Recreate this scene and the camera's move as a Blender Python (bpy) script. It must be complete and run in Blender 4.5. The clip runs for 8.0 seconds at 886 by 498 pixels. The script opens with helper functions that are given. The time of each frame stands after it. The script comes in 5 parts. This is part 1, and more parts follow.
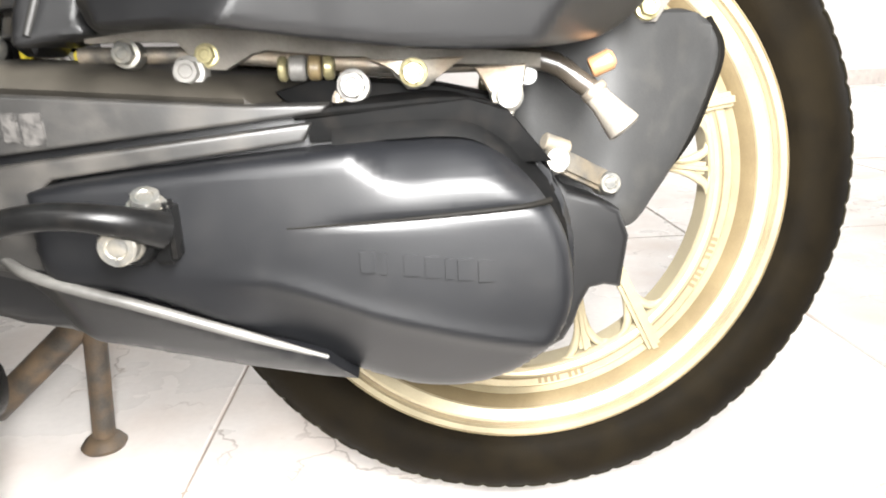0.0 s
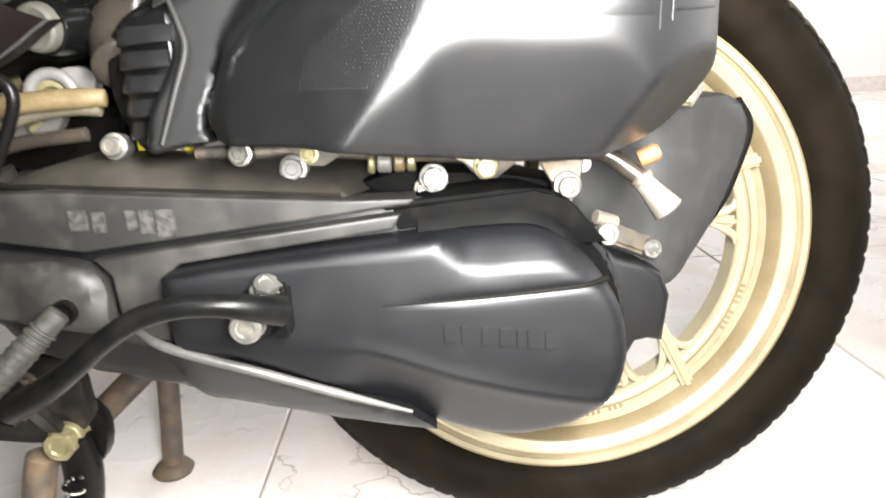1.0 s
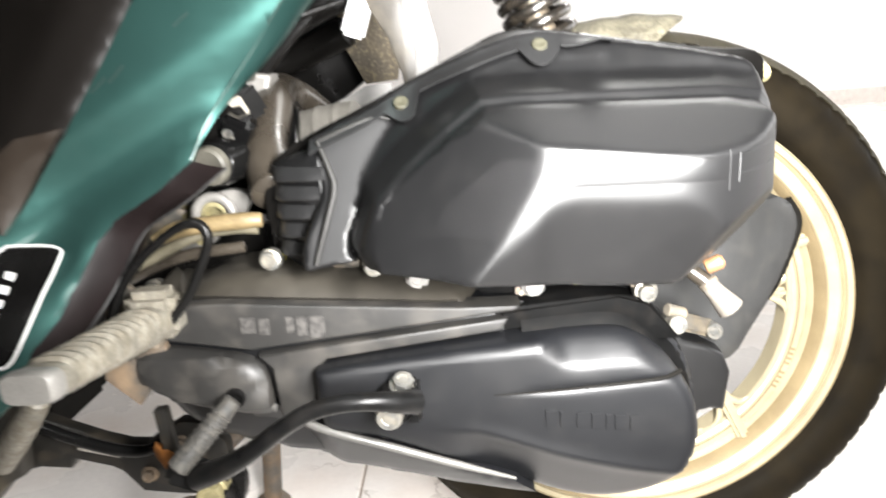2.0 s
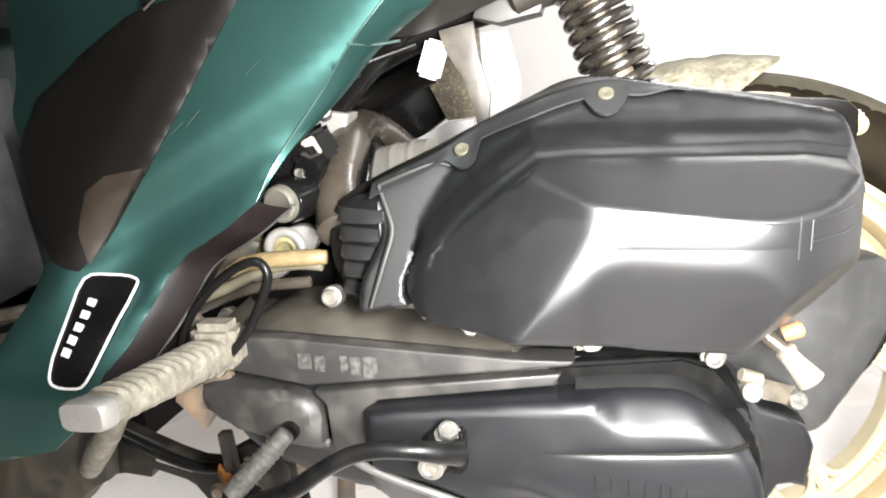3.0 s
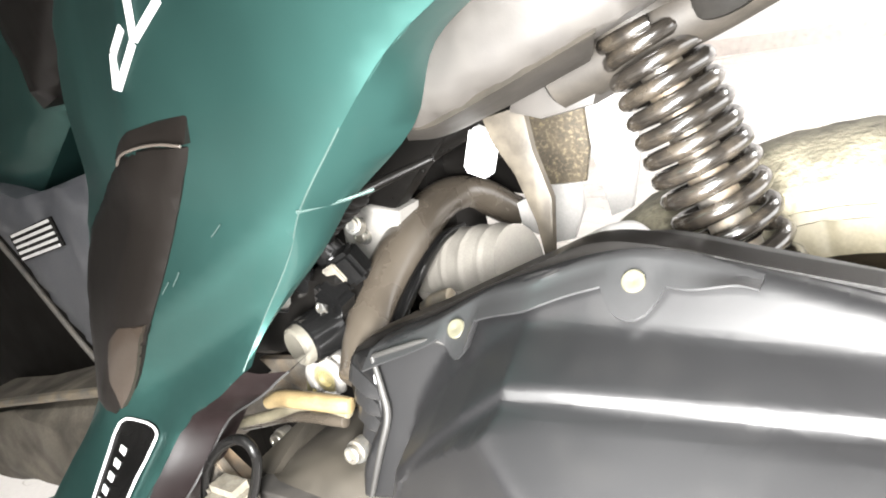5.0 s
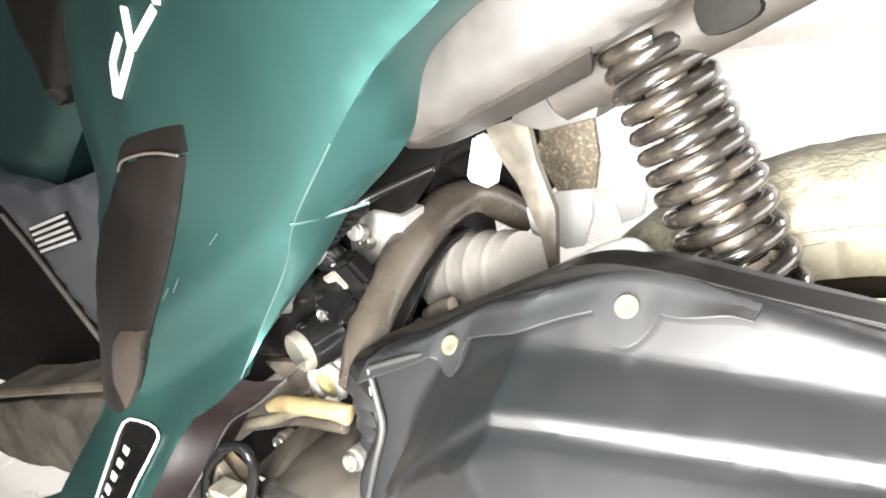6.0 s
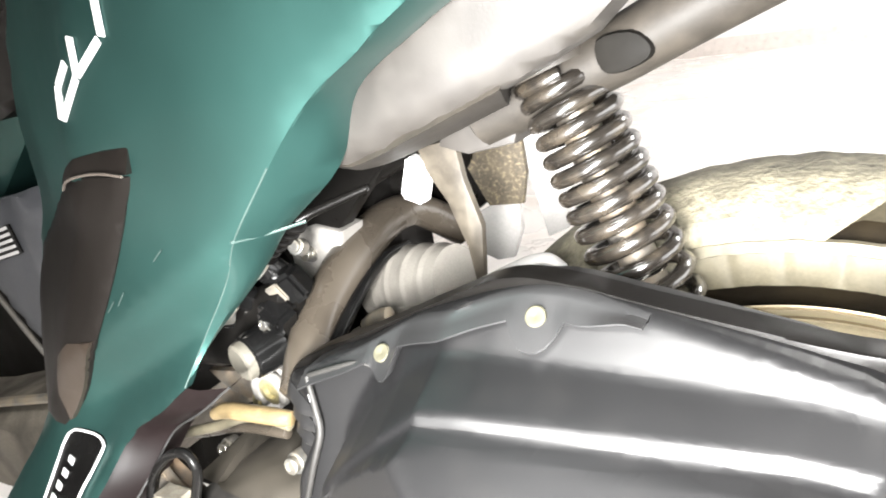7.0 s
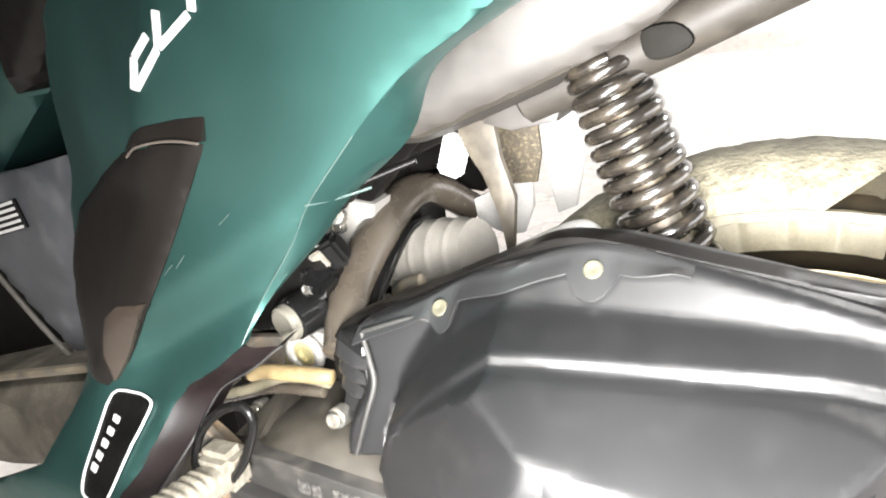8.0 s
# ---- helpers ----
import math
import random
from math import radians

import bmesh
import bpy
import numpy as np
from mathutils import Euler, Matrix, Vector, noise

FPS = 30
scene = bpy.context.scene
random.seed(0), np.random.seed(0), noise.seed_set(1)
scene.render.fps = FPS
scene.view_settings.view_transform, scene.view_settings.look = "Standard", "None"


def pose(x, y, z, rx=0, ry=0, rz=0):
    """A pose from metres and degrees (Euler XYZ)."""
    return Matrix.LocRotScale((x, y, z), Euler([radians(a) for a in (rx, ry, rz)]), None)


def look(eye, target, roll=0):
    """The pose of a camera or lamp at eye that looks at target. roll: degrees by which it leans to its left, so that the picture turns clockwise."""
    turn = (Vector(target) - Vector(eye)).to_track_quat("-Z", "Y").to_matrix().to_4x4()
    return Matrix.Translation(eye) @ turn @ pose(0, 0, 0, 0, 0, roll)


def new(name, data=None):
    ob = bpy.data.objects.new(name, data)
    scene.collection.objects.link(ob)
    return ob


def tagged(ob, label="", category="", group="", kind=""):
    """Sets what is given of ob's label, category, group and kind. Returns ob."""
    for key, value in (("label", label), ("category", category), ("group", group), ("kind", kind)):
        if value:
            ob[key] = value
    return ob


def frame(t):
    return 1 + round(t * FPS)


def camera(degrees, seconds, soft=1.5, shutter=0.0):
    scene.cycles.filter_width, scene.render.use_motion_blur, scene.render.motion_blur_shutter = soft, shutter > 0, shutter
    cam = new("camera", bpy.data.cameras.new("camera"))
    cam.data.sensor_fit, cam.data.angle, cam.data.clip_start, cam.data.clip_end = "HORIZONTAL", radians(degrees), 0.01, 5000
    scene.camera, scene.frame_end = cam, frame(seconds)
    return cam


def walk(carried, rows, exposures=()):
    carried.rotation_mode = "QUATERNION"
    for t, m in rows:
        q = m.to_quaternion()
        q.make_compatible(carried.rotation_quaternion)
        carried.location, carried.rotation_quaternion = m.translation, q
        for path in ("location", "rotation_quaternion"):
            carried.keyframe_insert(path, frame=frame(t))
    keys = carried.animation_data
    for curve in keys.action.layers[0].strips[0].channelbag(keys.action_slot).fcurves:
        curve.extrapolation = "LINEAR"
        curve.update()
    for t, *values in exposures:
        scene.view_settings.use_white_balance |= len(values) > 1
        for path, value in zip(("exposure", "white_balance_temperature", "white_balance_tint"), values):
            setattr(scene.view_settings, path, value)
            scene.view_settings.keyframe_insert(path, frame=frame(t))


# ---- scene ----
cam = camera(64.44, 8.0, 1.8, 0.5)
PATH = [
    (0.0, look((-0.0759, -0.5063, 0.3574), (-0.0583, -0.0260, 0.2195), -2.33)),
    (0.5, look((-0.0895, -0.5238, 0.3798), (-0.0744, -0.0430, 0.2433), -2.94)),
    (1.0, look((-0.1053, -0.5443, 0.4062), (-0.0972, -0.0628, 0.2718), -3.11)),
    (1.5, look((-0.1188, -0.5705, 0.4384), (-0.1159, -0.0887, 0.3048), -4.00)),
    (2.0, look((-0.1441, -0.6039, 0.4853), (-0.1596, -0.1211, 0.3562), -4.35)),
    (2.2, look((-0.1503, -0.6132, 0.4974), (-0.1766, -0.1308, 0.3689), -4.32)),
    (3.3, look((-0.0812, -0.5691, 0.5015), (-0.2073, -0.0977, 0.3925), -4.61)),
    (3.5, look((-0.0653, -0.5504, 0.5013), (-0.2103, -0.0856, 0.3876), -5.82)),
    (4.0, look((-0.0301, -0.4933, 0.5263), (-0.2215, -0.0502, 0.3961), -8.09)),
    (4.5, look((-0.0105, -0.4330, 0.5714), (-0.2516, -0.0208, 0.4234), -9.37)),
    (5.0, look((0.0005, -0.4035, 0.6018), (-0.2812, -0.0224, 0.4424), -11.40)),
    (6.5, look((0.0194, -0.3868, 0.6125), (-0.2775, -0.0195, 0.4484), -11.16)),
    (7.0, look((0.0333, -0.3998, 0.6210), (-0.2358, -0.0128, 0.4542), -10.20)),
    (7.5, look((0.0244, -0.4246, 0.6264), (-0.2306, -0.0291, 0.4574), -8.95)),
    (8.0, look((0.0015, -0.4647, 0.6274), (-0.2311, -0.0587, 0.4512), -8.00)),
]
EXPOSURES = [(0.0, 0.68), (1.0, 0.42), (2.2, 0.70), (3.3, 1.0), (4.5, 1.62), (6.0, 1.74), (8.0, 1.50)]
walk(cam, PATH, EXPOSURES)

# ---- world and lamps ----
world = bpy.data.worlds.new("world")
scene.world = world
world.use_nodes = True
world.node_tree.nodes["Background"].inputs["Color"].default_value = (0.9, 0.95, 1.0, 1)
world.node_tree.nodes["Background"].inputs["Strength"].default_value = 0.3

ROOM_X0, ROOM_X1, ROOM_Y0, ROOM_Y1, ROOM_H = -3.4, 4.2, -2.6, 4.3, 2.75
FILL_LAMPS = [(-0.45, -2.2, 1.4, 0.6, 24.0), (1.3, 2.8, 1.6, 0.45, 42.0)]
OPENING = (-1.6, 3.6, 0.35, 2.35)  # y0, y1, z0, z1 of the wide opening in the east wall


def fill_lamp_light(x, y, sx, sy, watts):
    data = bpy.data.lights.new("fill_light", "AREA")
    data.shape, data.size, data.size_y = "RECTANGLE", sx, sy
    data.energy, data.color = watts, (1.0, 0.985, 0.955)
    ob = new("fill_light", data)
    ob.matrix_world = look((x, y, ROOM_H - 0.085), (x, y, 0))
    return ob


for lamp in FILL_LAMPS:
    fill_lamp_light(*lamp)
data = bpy.data.lights.new("daylight", "AREA")
data.shape, data.size, data.size_y = "RECTANGLE", OPENING[1] - OPENING[0], OPENING[3] - OPENING[2]
data.energy, data.color = 95.0, (1.0, 0.985, 0.97)
new("daylight", data).matrix_world = look((ROOM_X1 + 0.08, (OPENING[0] + OPENING[1]) / 2, (OPENING[2] + OPENING[3]) / 2), (0, (OPENING[0] + OPENING[1]) / 2, (OPENING[2] + OPENING[3]) / 2))

# fixed stretched lamp standing in for the hand torch carried beside the lens
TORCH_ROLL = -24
data = bpy.data.lights.new("torch_stand_in", "AREA")
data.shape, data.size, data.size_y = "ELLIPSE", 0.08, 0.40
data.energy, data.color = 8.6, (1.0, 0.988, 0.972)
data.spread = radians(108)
new("torch_stand_in", data).matrix_world = look((-0.010, -0.525, 0.510), (-0.07, -0.16, 0.375), TORCH_ROLL)


# ---- materials ----
def material(name, base, rough=0.5, metal=0.0, grain=400.0, patch=25.0, vary=0.15, bump=0.05, tint=None,
             tint_amount=0.0, tint_scale=18.0, tint_cut=0.5, coat=0.0, spec=0.5, flakes=0.0, rough_vary=0.12, bump_mm=0.4):
    """Two scales of variation, a tint (dust, rust, mud) in patches, relief."""
    m = bpy.data.materials.new(name)
    m.use_nodes = True
    nodes, links = m.node_tree.nodes, m.node_tree.links
    bsdf = nodes["Principled BSDF"]
    coords = nodes.new("ShaderNodeTexCoord")

    def noise_node(scale, detail):
        n = nodes.new("ShaderNodeTexNoise")
        n.inputs["Scale"].default_value, n.inputs["Detail"].default_value = scale, detail
        links.new(coords.outputs["Object"], n.inputs["Vector"])
        return n

    fine, coarse = noise_node(grain, 3), noise_node(patch, 4)

    def ramp(source, low, high, a, b):
        r = nodes.new("ShaderNodeMapRange")
        r.inputs["From Min"].default_value, r.inputs["From Max"].default_value = low, high
        r.inputs["To Min"].default_value, r.inputs["To Max"].default_value = a, b
        links.new(source, r.inputs["Value"])
        return r.outputs["Result"]

    def mix(kind, factor, a, b):
        x = nodes.new("ShaderNodeMix")
        x.data_type, x.blend_type = "RGBA", kind
        for key, value in ((0, factor), (6, a), (7, b)):
            if isinstance(value, (int, float, tuple)):
                x.inputs[key].default_value = value
            else:
                links.new(value, x.inputs[key])
        return x.outputs[2]

    scale_up = ramp(coarse.outputs["Fac"], 0.3, 0.7, 1 - vary, 1 + vary)
    fine_up = ramp(fine.outputs["Fac"], 0.3, 0.7, 1 - vary * 0.6, 1 + vary * 0.6)
    times_node = nodes.new("ShaderNodeMath")
    times_node.operation = "MULTIPLY"
    links.new(scale_up, times_node.inputs[0])
    links.new(fine_up, times_node.inputs[1])
    shade = nodes.new("ShaderNodeVectorMath")
    shade.operation = "SCALE"
    shade.inputs[0].default_value = base[:3]
    links.new(times_node.outputs[0], shade.inputs["Scale"])
    colour = shade.outputs[0]
    rough_out = ramp(coarse.outputs["Fac"], 0.3, 0.7, max(rough - rough_vary * rough, 0.02), min(rough + rough_vary * rough, 1))
    if tint:
        third = noise_node(tint_scale, 6)
        mask = ramp(third.outputs["Fac"], tint_cut - 0.12, tint_cut + 0.12, 0.0, tint_amount)
        colour = mix("MIX", mask, colour, (*tint, 1))
        r2 = nodes.new("ShaderNodeMix")
        links.new(mask, r2.inputs[0])
        links.new(rough_out, r2.inputs[2])
        r2.inputs[3].default_value = 0.9
        rough_out = r2.outputs[0]
    links.new(colour, bsdf.inputs["Base Color"])
    links.new(rough_out, bsdf.inputs["Roughness"])
    bsdf.inputs["Metallic"].default_value = metal
    bsdf.inputs["Specular IOR Level"].default_value = spec
    bsdf.inputs["Coat Weight"].default_value = coat
    bsdf.inputs["Coat Roughness"].default_value = 0.08
    if bump:
        b = nodes.new("ShaderNodeBump")
        b.inputs["Strength"].default_value, b.inputs["Distance"].default_value = bump, bump_mm / 1000
        links.new(fine.outputs["Fac"], b.inputs["Height"])
        links.new(b.outputs["Normal"], bsdf.inputs["Normal"])
    return m


PLASTIC = material("black_plastic", (0.0016, 0.0016, 0.0018), 0.43, grain=1400, patch=14, vary=0.12, bump=0.12, bump_mm=0.2, spec=0.56, rough_vary=0.05, tint=(0.03, 0.027, 0.024), tint_amount=0.03, tint_scale=60, tint_cut=0.62)
CASE = material("painted_case", (0.0020, 0.0022, 0.0028), 0.44, grain=1100, patch=14, vary=0.12, bump=0.14, bump_mm=0.2, spec=0.38, rough_vary=0.06, tint=(0.03, 0.027, 0.023), tint_amount=0.05, tint_scale=50, tint_cut=0.6)
CASE_MATTE = material("matte_dusty_case", (0.0120, 0.0115, 0.0108), 0.50, grain=900, patch=22, vary=0.16, bump=0.2, bump_mm=0.2, spec=0.4, tint=(0.08, 0.07, 0.058), tint_amount=0.2, tint_scale=45, tint_cut=0.56)
CASE_DUSTY = material("dusty_case", (0.055, 0.052, 0.047), 0.6, grain=900, patch=30, vary=0.2, bump=0.3, tint=(0.13, 0.11, 0.085), tint_amount=0.3, tint_scale=110, tint_cut=0.5)
GLOSS_BLACK = material("gloss_black", (0.0032, 0.0031, 0.0030), 0.26, grain=500, patch=30, vary=0.2, bump=0.06, spec=0.14)
RUBBER = material("rubber", (0.0055, 0.0042, 0.0025), 0.7, grain=700, patch=40, vary=0.2, bump=0.3, spec=0.05, tint=(0.026, 0.019, 0.009), tint_amount=0.16, tint_scale=28, tint_cut=0.50)
SHOULDER = material("brown_dusty_shoulder", (0.016, 0.0142, 0.0112), 0.46, grain=700, patch=20, vary=0.12, bump=0.12, spec=0.45, tint=(0.055, 0.047, 0.036), tint_amount=0.35, tint_scale=22, tint_cut=0.55)
BOX_PLASTIC_LIT = material("smooth_lit_box_plastic", (0.010, 0.0100, 0.0102), 0.36, grain=900, patch=20, vary=0.12, bump=0.06, spec=0.55)
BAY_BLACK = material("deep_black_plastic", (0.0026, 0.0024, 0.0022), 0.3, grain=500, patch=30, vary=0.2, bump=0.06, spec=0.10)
HOSE_RUBBER = material("hose_rubber", (0.024, 0.0200, 0.0155), 0.24, grain=700, patch=25, vary=0.12, bump=0.08, tint=(0.06, 0.05, 0.038), tint_amount=0.2, tint_scale=25, tint_cut=0.54)
GREEN = material("green_metallic_paint", (0.034, 0.090, 0.081), 0.44, metal=0.88, grain=4000, patch=10, vary=0.06, bump=0.0, coat=0.25)
DARK_PANEL = material("dark_satin_panel", (0.0045, 0.0036, 0.0030), 0.42, grain=900, patch=14, vary=0.12, bump=0.1, spec=0.25)
GREY_PANEL = material("grey_under_panel", (0.0155, 0.0138, 0.0122), 0.46, grain=800, patch=12, vary=0.06, bump=0.15, tint=(0.06, 0.055, 0.048), tint_amount=0.15, tint_scale=40)
GOLD = material("gold_wheel_paint", (0.38, 0.33, 0.222), 0.34, metal=0.45, grain=900, patch=30, vary=0.08, bump=0.05, tint=(0.2, 0.145, 0.075), tint_amount=0.3, tint_scale=35, tint_cut=0.62)
GOLD_DARKENED = material("darkened_gold", (0.19, 0.146, 0.080), 0.5, metal=0.2, grain=900, patch=30, vary=0.12, bump=0.1, tint=(0.12, 0.085, 0.045), tint_amount=0.3, tint_scale=35, tint_cut=0.6)
ZINC = material("zinc_bolt", (0.26, 0.26, 0.247), 0.30, metal=0.9, grain=900, patch=120, vary=0.15, bump=0.1, tint=(0.35, 0.27, 0.15), tint_amount=0.25, tint_scale=150)
BRASSY = material("passivated_bolt", (0.26, 0.23, 0.125), 0.38, metal=0.6, grain=900, patch=120, vary=0.2, bump=0.1)
DULL_SCREW = material("dull_screw", (0.036, 0.034, 0.022), 0.7, grain=900, patch=120, vary=0.15, bump=0.1, spec=0.25)
KICK_BLACK = material("black_lever_paint", (0.003, 0.003, 0.003), 0.30, grain=700, patch=60, vary=0.3, bump=0.1, spec=0.10, tint=(0.05, 0.043, 0.036), tint_amount=0.06, tint_scale=90, tint_cut=0.6)
WET_BLACK = material("shiny_moulded_black", (0.003, 0.003, 0.003), 0.16, grain=500, patch=30, vary=0.2, bump=0.03, spec=0.25)
MAROON = material("maroon_black_trim", (0.005, 0.0032, 0.0032), 0.5, grain=700, patch=30, vary=0.2, bump=0.05, spec=0.12)
STEEL = material("dusty_steel", (0.20, 0.187, 0.165), 0.4, metal=0.8, grain=700, patch=60, vary=0.25, bump=0.2, tint=(0.22, 0.15, 0.08), tint_amount=0.5, tint_scale=60)
ALLOY = material("cast_alloy", (0.11, 0.104, 0.091), 0.42, metal=0.6, grain=900, patch=50, vary=0.2, bump=0.4, tint=(0.3, 0.24, 0.16), tint_amount=0.5, tint_scale=70)
SPRING = material("black_spring_paint", (0.007, 0.006, 0.005), 0.2, grain=500, patch=50, vary=0.25, bump=0.1, tint=(0.10, 0.08, 0.055), tint_amount=0.14, tint_scale=90, tint_cut=0.58, coat=0.5)
CHROME = material("chrome_rod", (0.75, 0.73, 0.68), 0.12, metal=1.0, grain=600, patch=80, vary=0.1, bump=0.03)
BOOT = material("pale_dusty_rubber", (0.125, 0.117, 0.103), 0.6, grain=700, patch=50, vary=0.15, bump=0.3)
PALE_CAST = material("pale_cast_alloy", (0.14, 0.134, 0.124), 0.45, metal=0.2, grain=700, patch=60, vary=0.15, bump=0.2)
TAN_DUST = material("tan_dusty_plastic", (0.105, 0.094, 0.078), 0.6, grain=600, patch=50, vary=0.2, bump=0.25, tint=(0.06, 0.052, 0.043), tint_amount=0.5, tint_scale=60, tint_cut=0.55)
TUNNEL_GREY = material("scuffed_blue_grey_plastic", (0.040, 0.042, 0.047), 0.45, grain=500, patch=18, vary=0.2, bump=0.15, tint=(0.12, 0.12, 0.125), tint_amount=0.4, tint_scale=35, tint_cut=0.6)
OLIVE_DUST = material("olive_dusty_plastic", (0.075, 0.066, 0.043), 0.6, grain=600, patch=40, vary=0.2, bump=0.2, tint=(0.035, 0.030, 0.018), tint_amount=0.5, tint_scale=50, tint_cut=0.55)
TAN_TUBE = material("amber_hose", (0.125, 0.093, 0.047), 0.38, grain=600, patch=60, vary=0.25, bump=0.1)
YELLOW = material("yellow_clip", (0.55, 0.45, 0.03), 0.4, grain=600, patch=60, vary=0.15, bump=0.1)
WHITE_MARK = material("white_marking", (0.46, 0.455, 0.45), 0.4, grain=600, patch=60, vary=0.06, bump=0.0)
MUD = material("mud_caked_plastic", (0.10, 0.090, 0.062), 0.85, grain=260, patch=60, vary=0.35, bump=0.9, bump_mm=2.0, tint=(0.035, 0.03, 0.018), tint_amount=0.8, tint_scale=150, tint_cut=0.60)
RUST = material("rusty_steel", (0.042, 0.034, 0.022), 0.75, metal=0.3, grain=300, patch=60, vary=0.4, bump=0.6, tint=(0.20, 0.16, 0.10), tint_amount=0.6, tint_scale=330, tint_cut=0.62)
DARK_METAL = material("dark_painted_steel", (0.05, 0.042, 0.034), 0.45, grain=500, patch=40, vary=0.3, bump=0.3, tint=(0.2, 0.13, 0.07), tint_amount=0.5, tint_scale=50)
WALL_PAINT = material("white_wall_paint", (0.82, 0.80, 0.79), 0.7, grain=300, patch=2.0, vary=0.03, bump=0.1)
WALL_DARK = material("unseen_wall_near_black", (0.022, 0.020, 0.019), 0.75, grain=300, patch=2.0, vary=0.08, bump=0.1)
CEILING_DARK = material("unseen_ceiling_dark", (0.06, 0.058, 0.056), 0.75, grain=300, patch=2.0, vary=0.05, bump=0.1)
WALL_BEHIND_DARK = material("unseen_wall_dark", (0.055, 0.054, 0.053), 0.7, grain=300, patch=2.0, vary=0.05, bump=0.1)
GROUT = material("grout", (0.34, 0.29, 0.25), 0.9, grain=400, patch=30, vary=0.2, bump=0.3)
LAMP_WHITE = material("lamp_housing", (0.85, 0.85, 0.85), 0.4, vary=0.03, bump=0.0)


def glowing(name, colour, strength):
    m = material(name, colour, 0.5, vary=0.0, bump=0.0)
    bsdf = m.node_tree.nodes["Principled BSDF"]
    bsdf.inputs["Emission Color"].default_value = (*colour, 1)
    bsdf.inputs["Emission Strength"].default_value = strength
    return m


def marble():
    """Pale veined tile with worn, pinkish patches and fine dark cracks."""
    m = material("marble_tile", (0.80, 0.765, 0.735), 0.22, grain=120, patch=5.0, vary=0.05, bump=0.03, tint=(0.62, 0.50, 0.42), tint_amount=0.55, tint_scale=4.5, tint_cut=0.60)
    nodes, links = m.node_tree.nodes, m.node_tree.links
    bsdf = nodes["Principled BSDF"]
    before = bsdf.inputs["Base Color"].links[0].from_socket
    coords = nodes.new("ShaderNodeTexCoord")
    bend = nodes.new("ShaderNodeTexNoise")
    bend.inputs["Scale"].default_value, bend.inputs["Detail"].default_value = 7.0, 8.0
    add = nodes.new("ShaderNodeVectorMath")
    add.operation = "MULTIPLY_ADD"
    add.inputs[1].default_value = (0.35, 0.35, 0.35)
    links.new(coords.outputs["Object"], bend.inputs["Vector"])
    links.new(bend.outputs["Color"], add.inputs[0])
    links.new(coords.outputs["Object"], add.inputs[2])
    cells = nodes.new("ShaderNodeTexVoronoi")
    cells.feature = "DISTANCE_TO_EDGE"
    cells.inputs["Scale"].default_value = 3.2
    links.new(add.outputs[0], cells.inputs["Vector"])
    fade = nodes.new("ShaderNodeTexNoise")
    fade.inputs["Scale"].default_value = 6.0
    links.new(coords.outputs["Object"], fade.inputs["Vector"])
    line = nodes.new("ShaderNodeMapRange")
    line.inputs["From Min"].default_value, line.inputs["From Max"].default_value = 0.0, 0.012
    line.inputs["To Min"].default_value, line.inputs["To Max"].default_value = 1.0, 0.0
    links.new(cells.outputs["Distance"], line.inputs["Value"])
    gate = nodes.new("ShaderNodeMapRange")
    gate.inputs["From Min"].default_value, gate.inputs["From Max"].default_value = 0.5, 0.62
    gate.inputs["To Min"].default_value, gate.inputs["To Max"].default_value = 0.0, 0.75
    links.new(fade.outputs["Fac"], gate.inputs["Value"])
    both = nodes.new("ShaderNodeMath")
    both.operation = "MULTIPLY"
    links.new(line.outputs[0], both.inputs[0])
    links.new(gate.outputs[0], both.inputs[1])
    x = nodes.new("ShaderNodeMix")
    x.data_type = "RGBA"
    links.new(both.outputs[0], x.inputs[0])
    links.new(before, x.inputs[6])
    x.inputs[7].default_value = (0.33, 0.27, 0.23, 1)
    links.new(x.outputs[2], bsdf.inputs["Base Color"])
    return m


MARBLE = marble()


# ---- mesh helpers ----
def part(name, bm, mat, parent=None, label="", sharp=38):
    """Links a bmesh as one mesh object, under a thing or under a part."""
    bmesh.ops.recalc_face_normals(bm, faces=bm.faces)
    me = bpy.data.meshes.new(name)
    bm.to_mesh(me)
    bm.free()
    me.materials.append(mat)
    for p in me.polygons:
        p.use_smooth = True
    me.set_sharp_from_angle(angle=radians(sharp))
    ob = new(name, me)
    if parent:
        ob.parent = parent
    if label:
        tagged(ob, label)
    return ob


def again(ob, m, parent=None):
    """The same mesh once more, at the pose m."""
    o = new(ob.name.split(".")[0], ob.data)
    o.matrix_basis = m
    o.parent = parent or ob.parent
    if "label" in ob:
        o["label"] = ob["label"]
    return o


def curve(points, steps=6, closed=False):
    """Catmull-Rom through the points."""
    pts = [Vector(p) for p in points]
    n = len(pts)
    out = []
    for i in range(n if closed else n - 1):
        if closed:
            a, b, c, d = pts[i - 1], pts[i], pts[(i + 1) % n], pts[(i + 2) % n]
        else:
            b, c = pts[i], pts[i + 1]
            a = pts[i - 1] if i else b + (b - c)
            d = pts[i + 2] if i + 2 < n else c + (c - b)
        for k in range(steps):
            t = k / steps
            out.append(0.5 * ((2 * b) + (c - a) * t + (2 * a - 5 * b + 4 * c - d) * t * t + (3 * b - a - 3 * c + d) * t ** 3))
    if not closed:
        out.append(pts[-1])
    return out


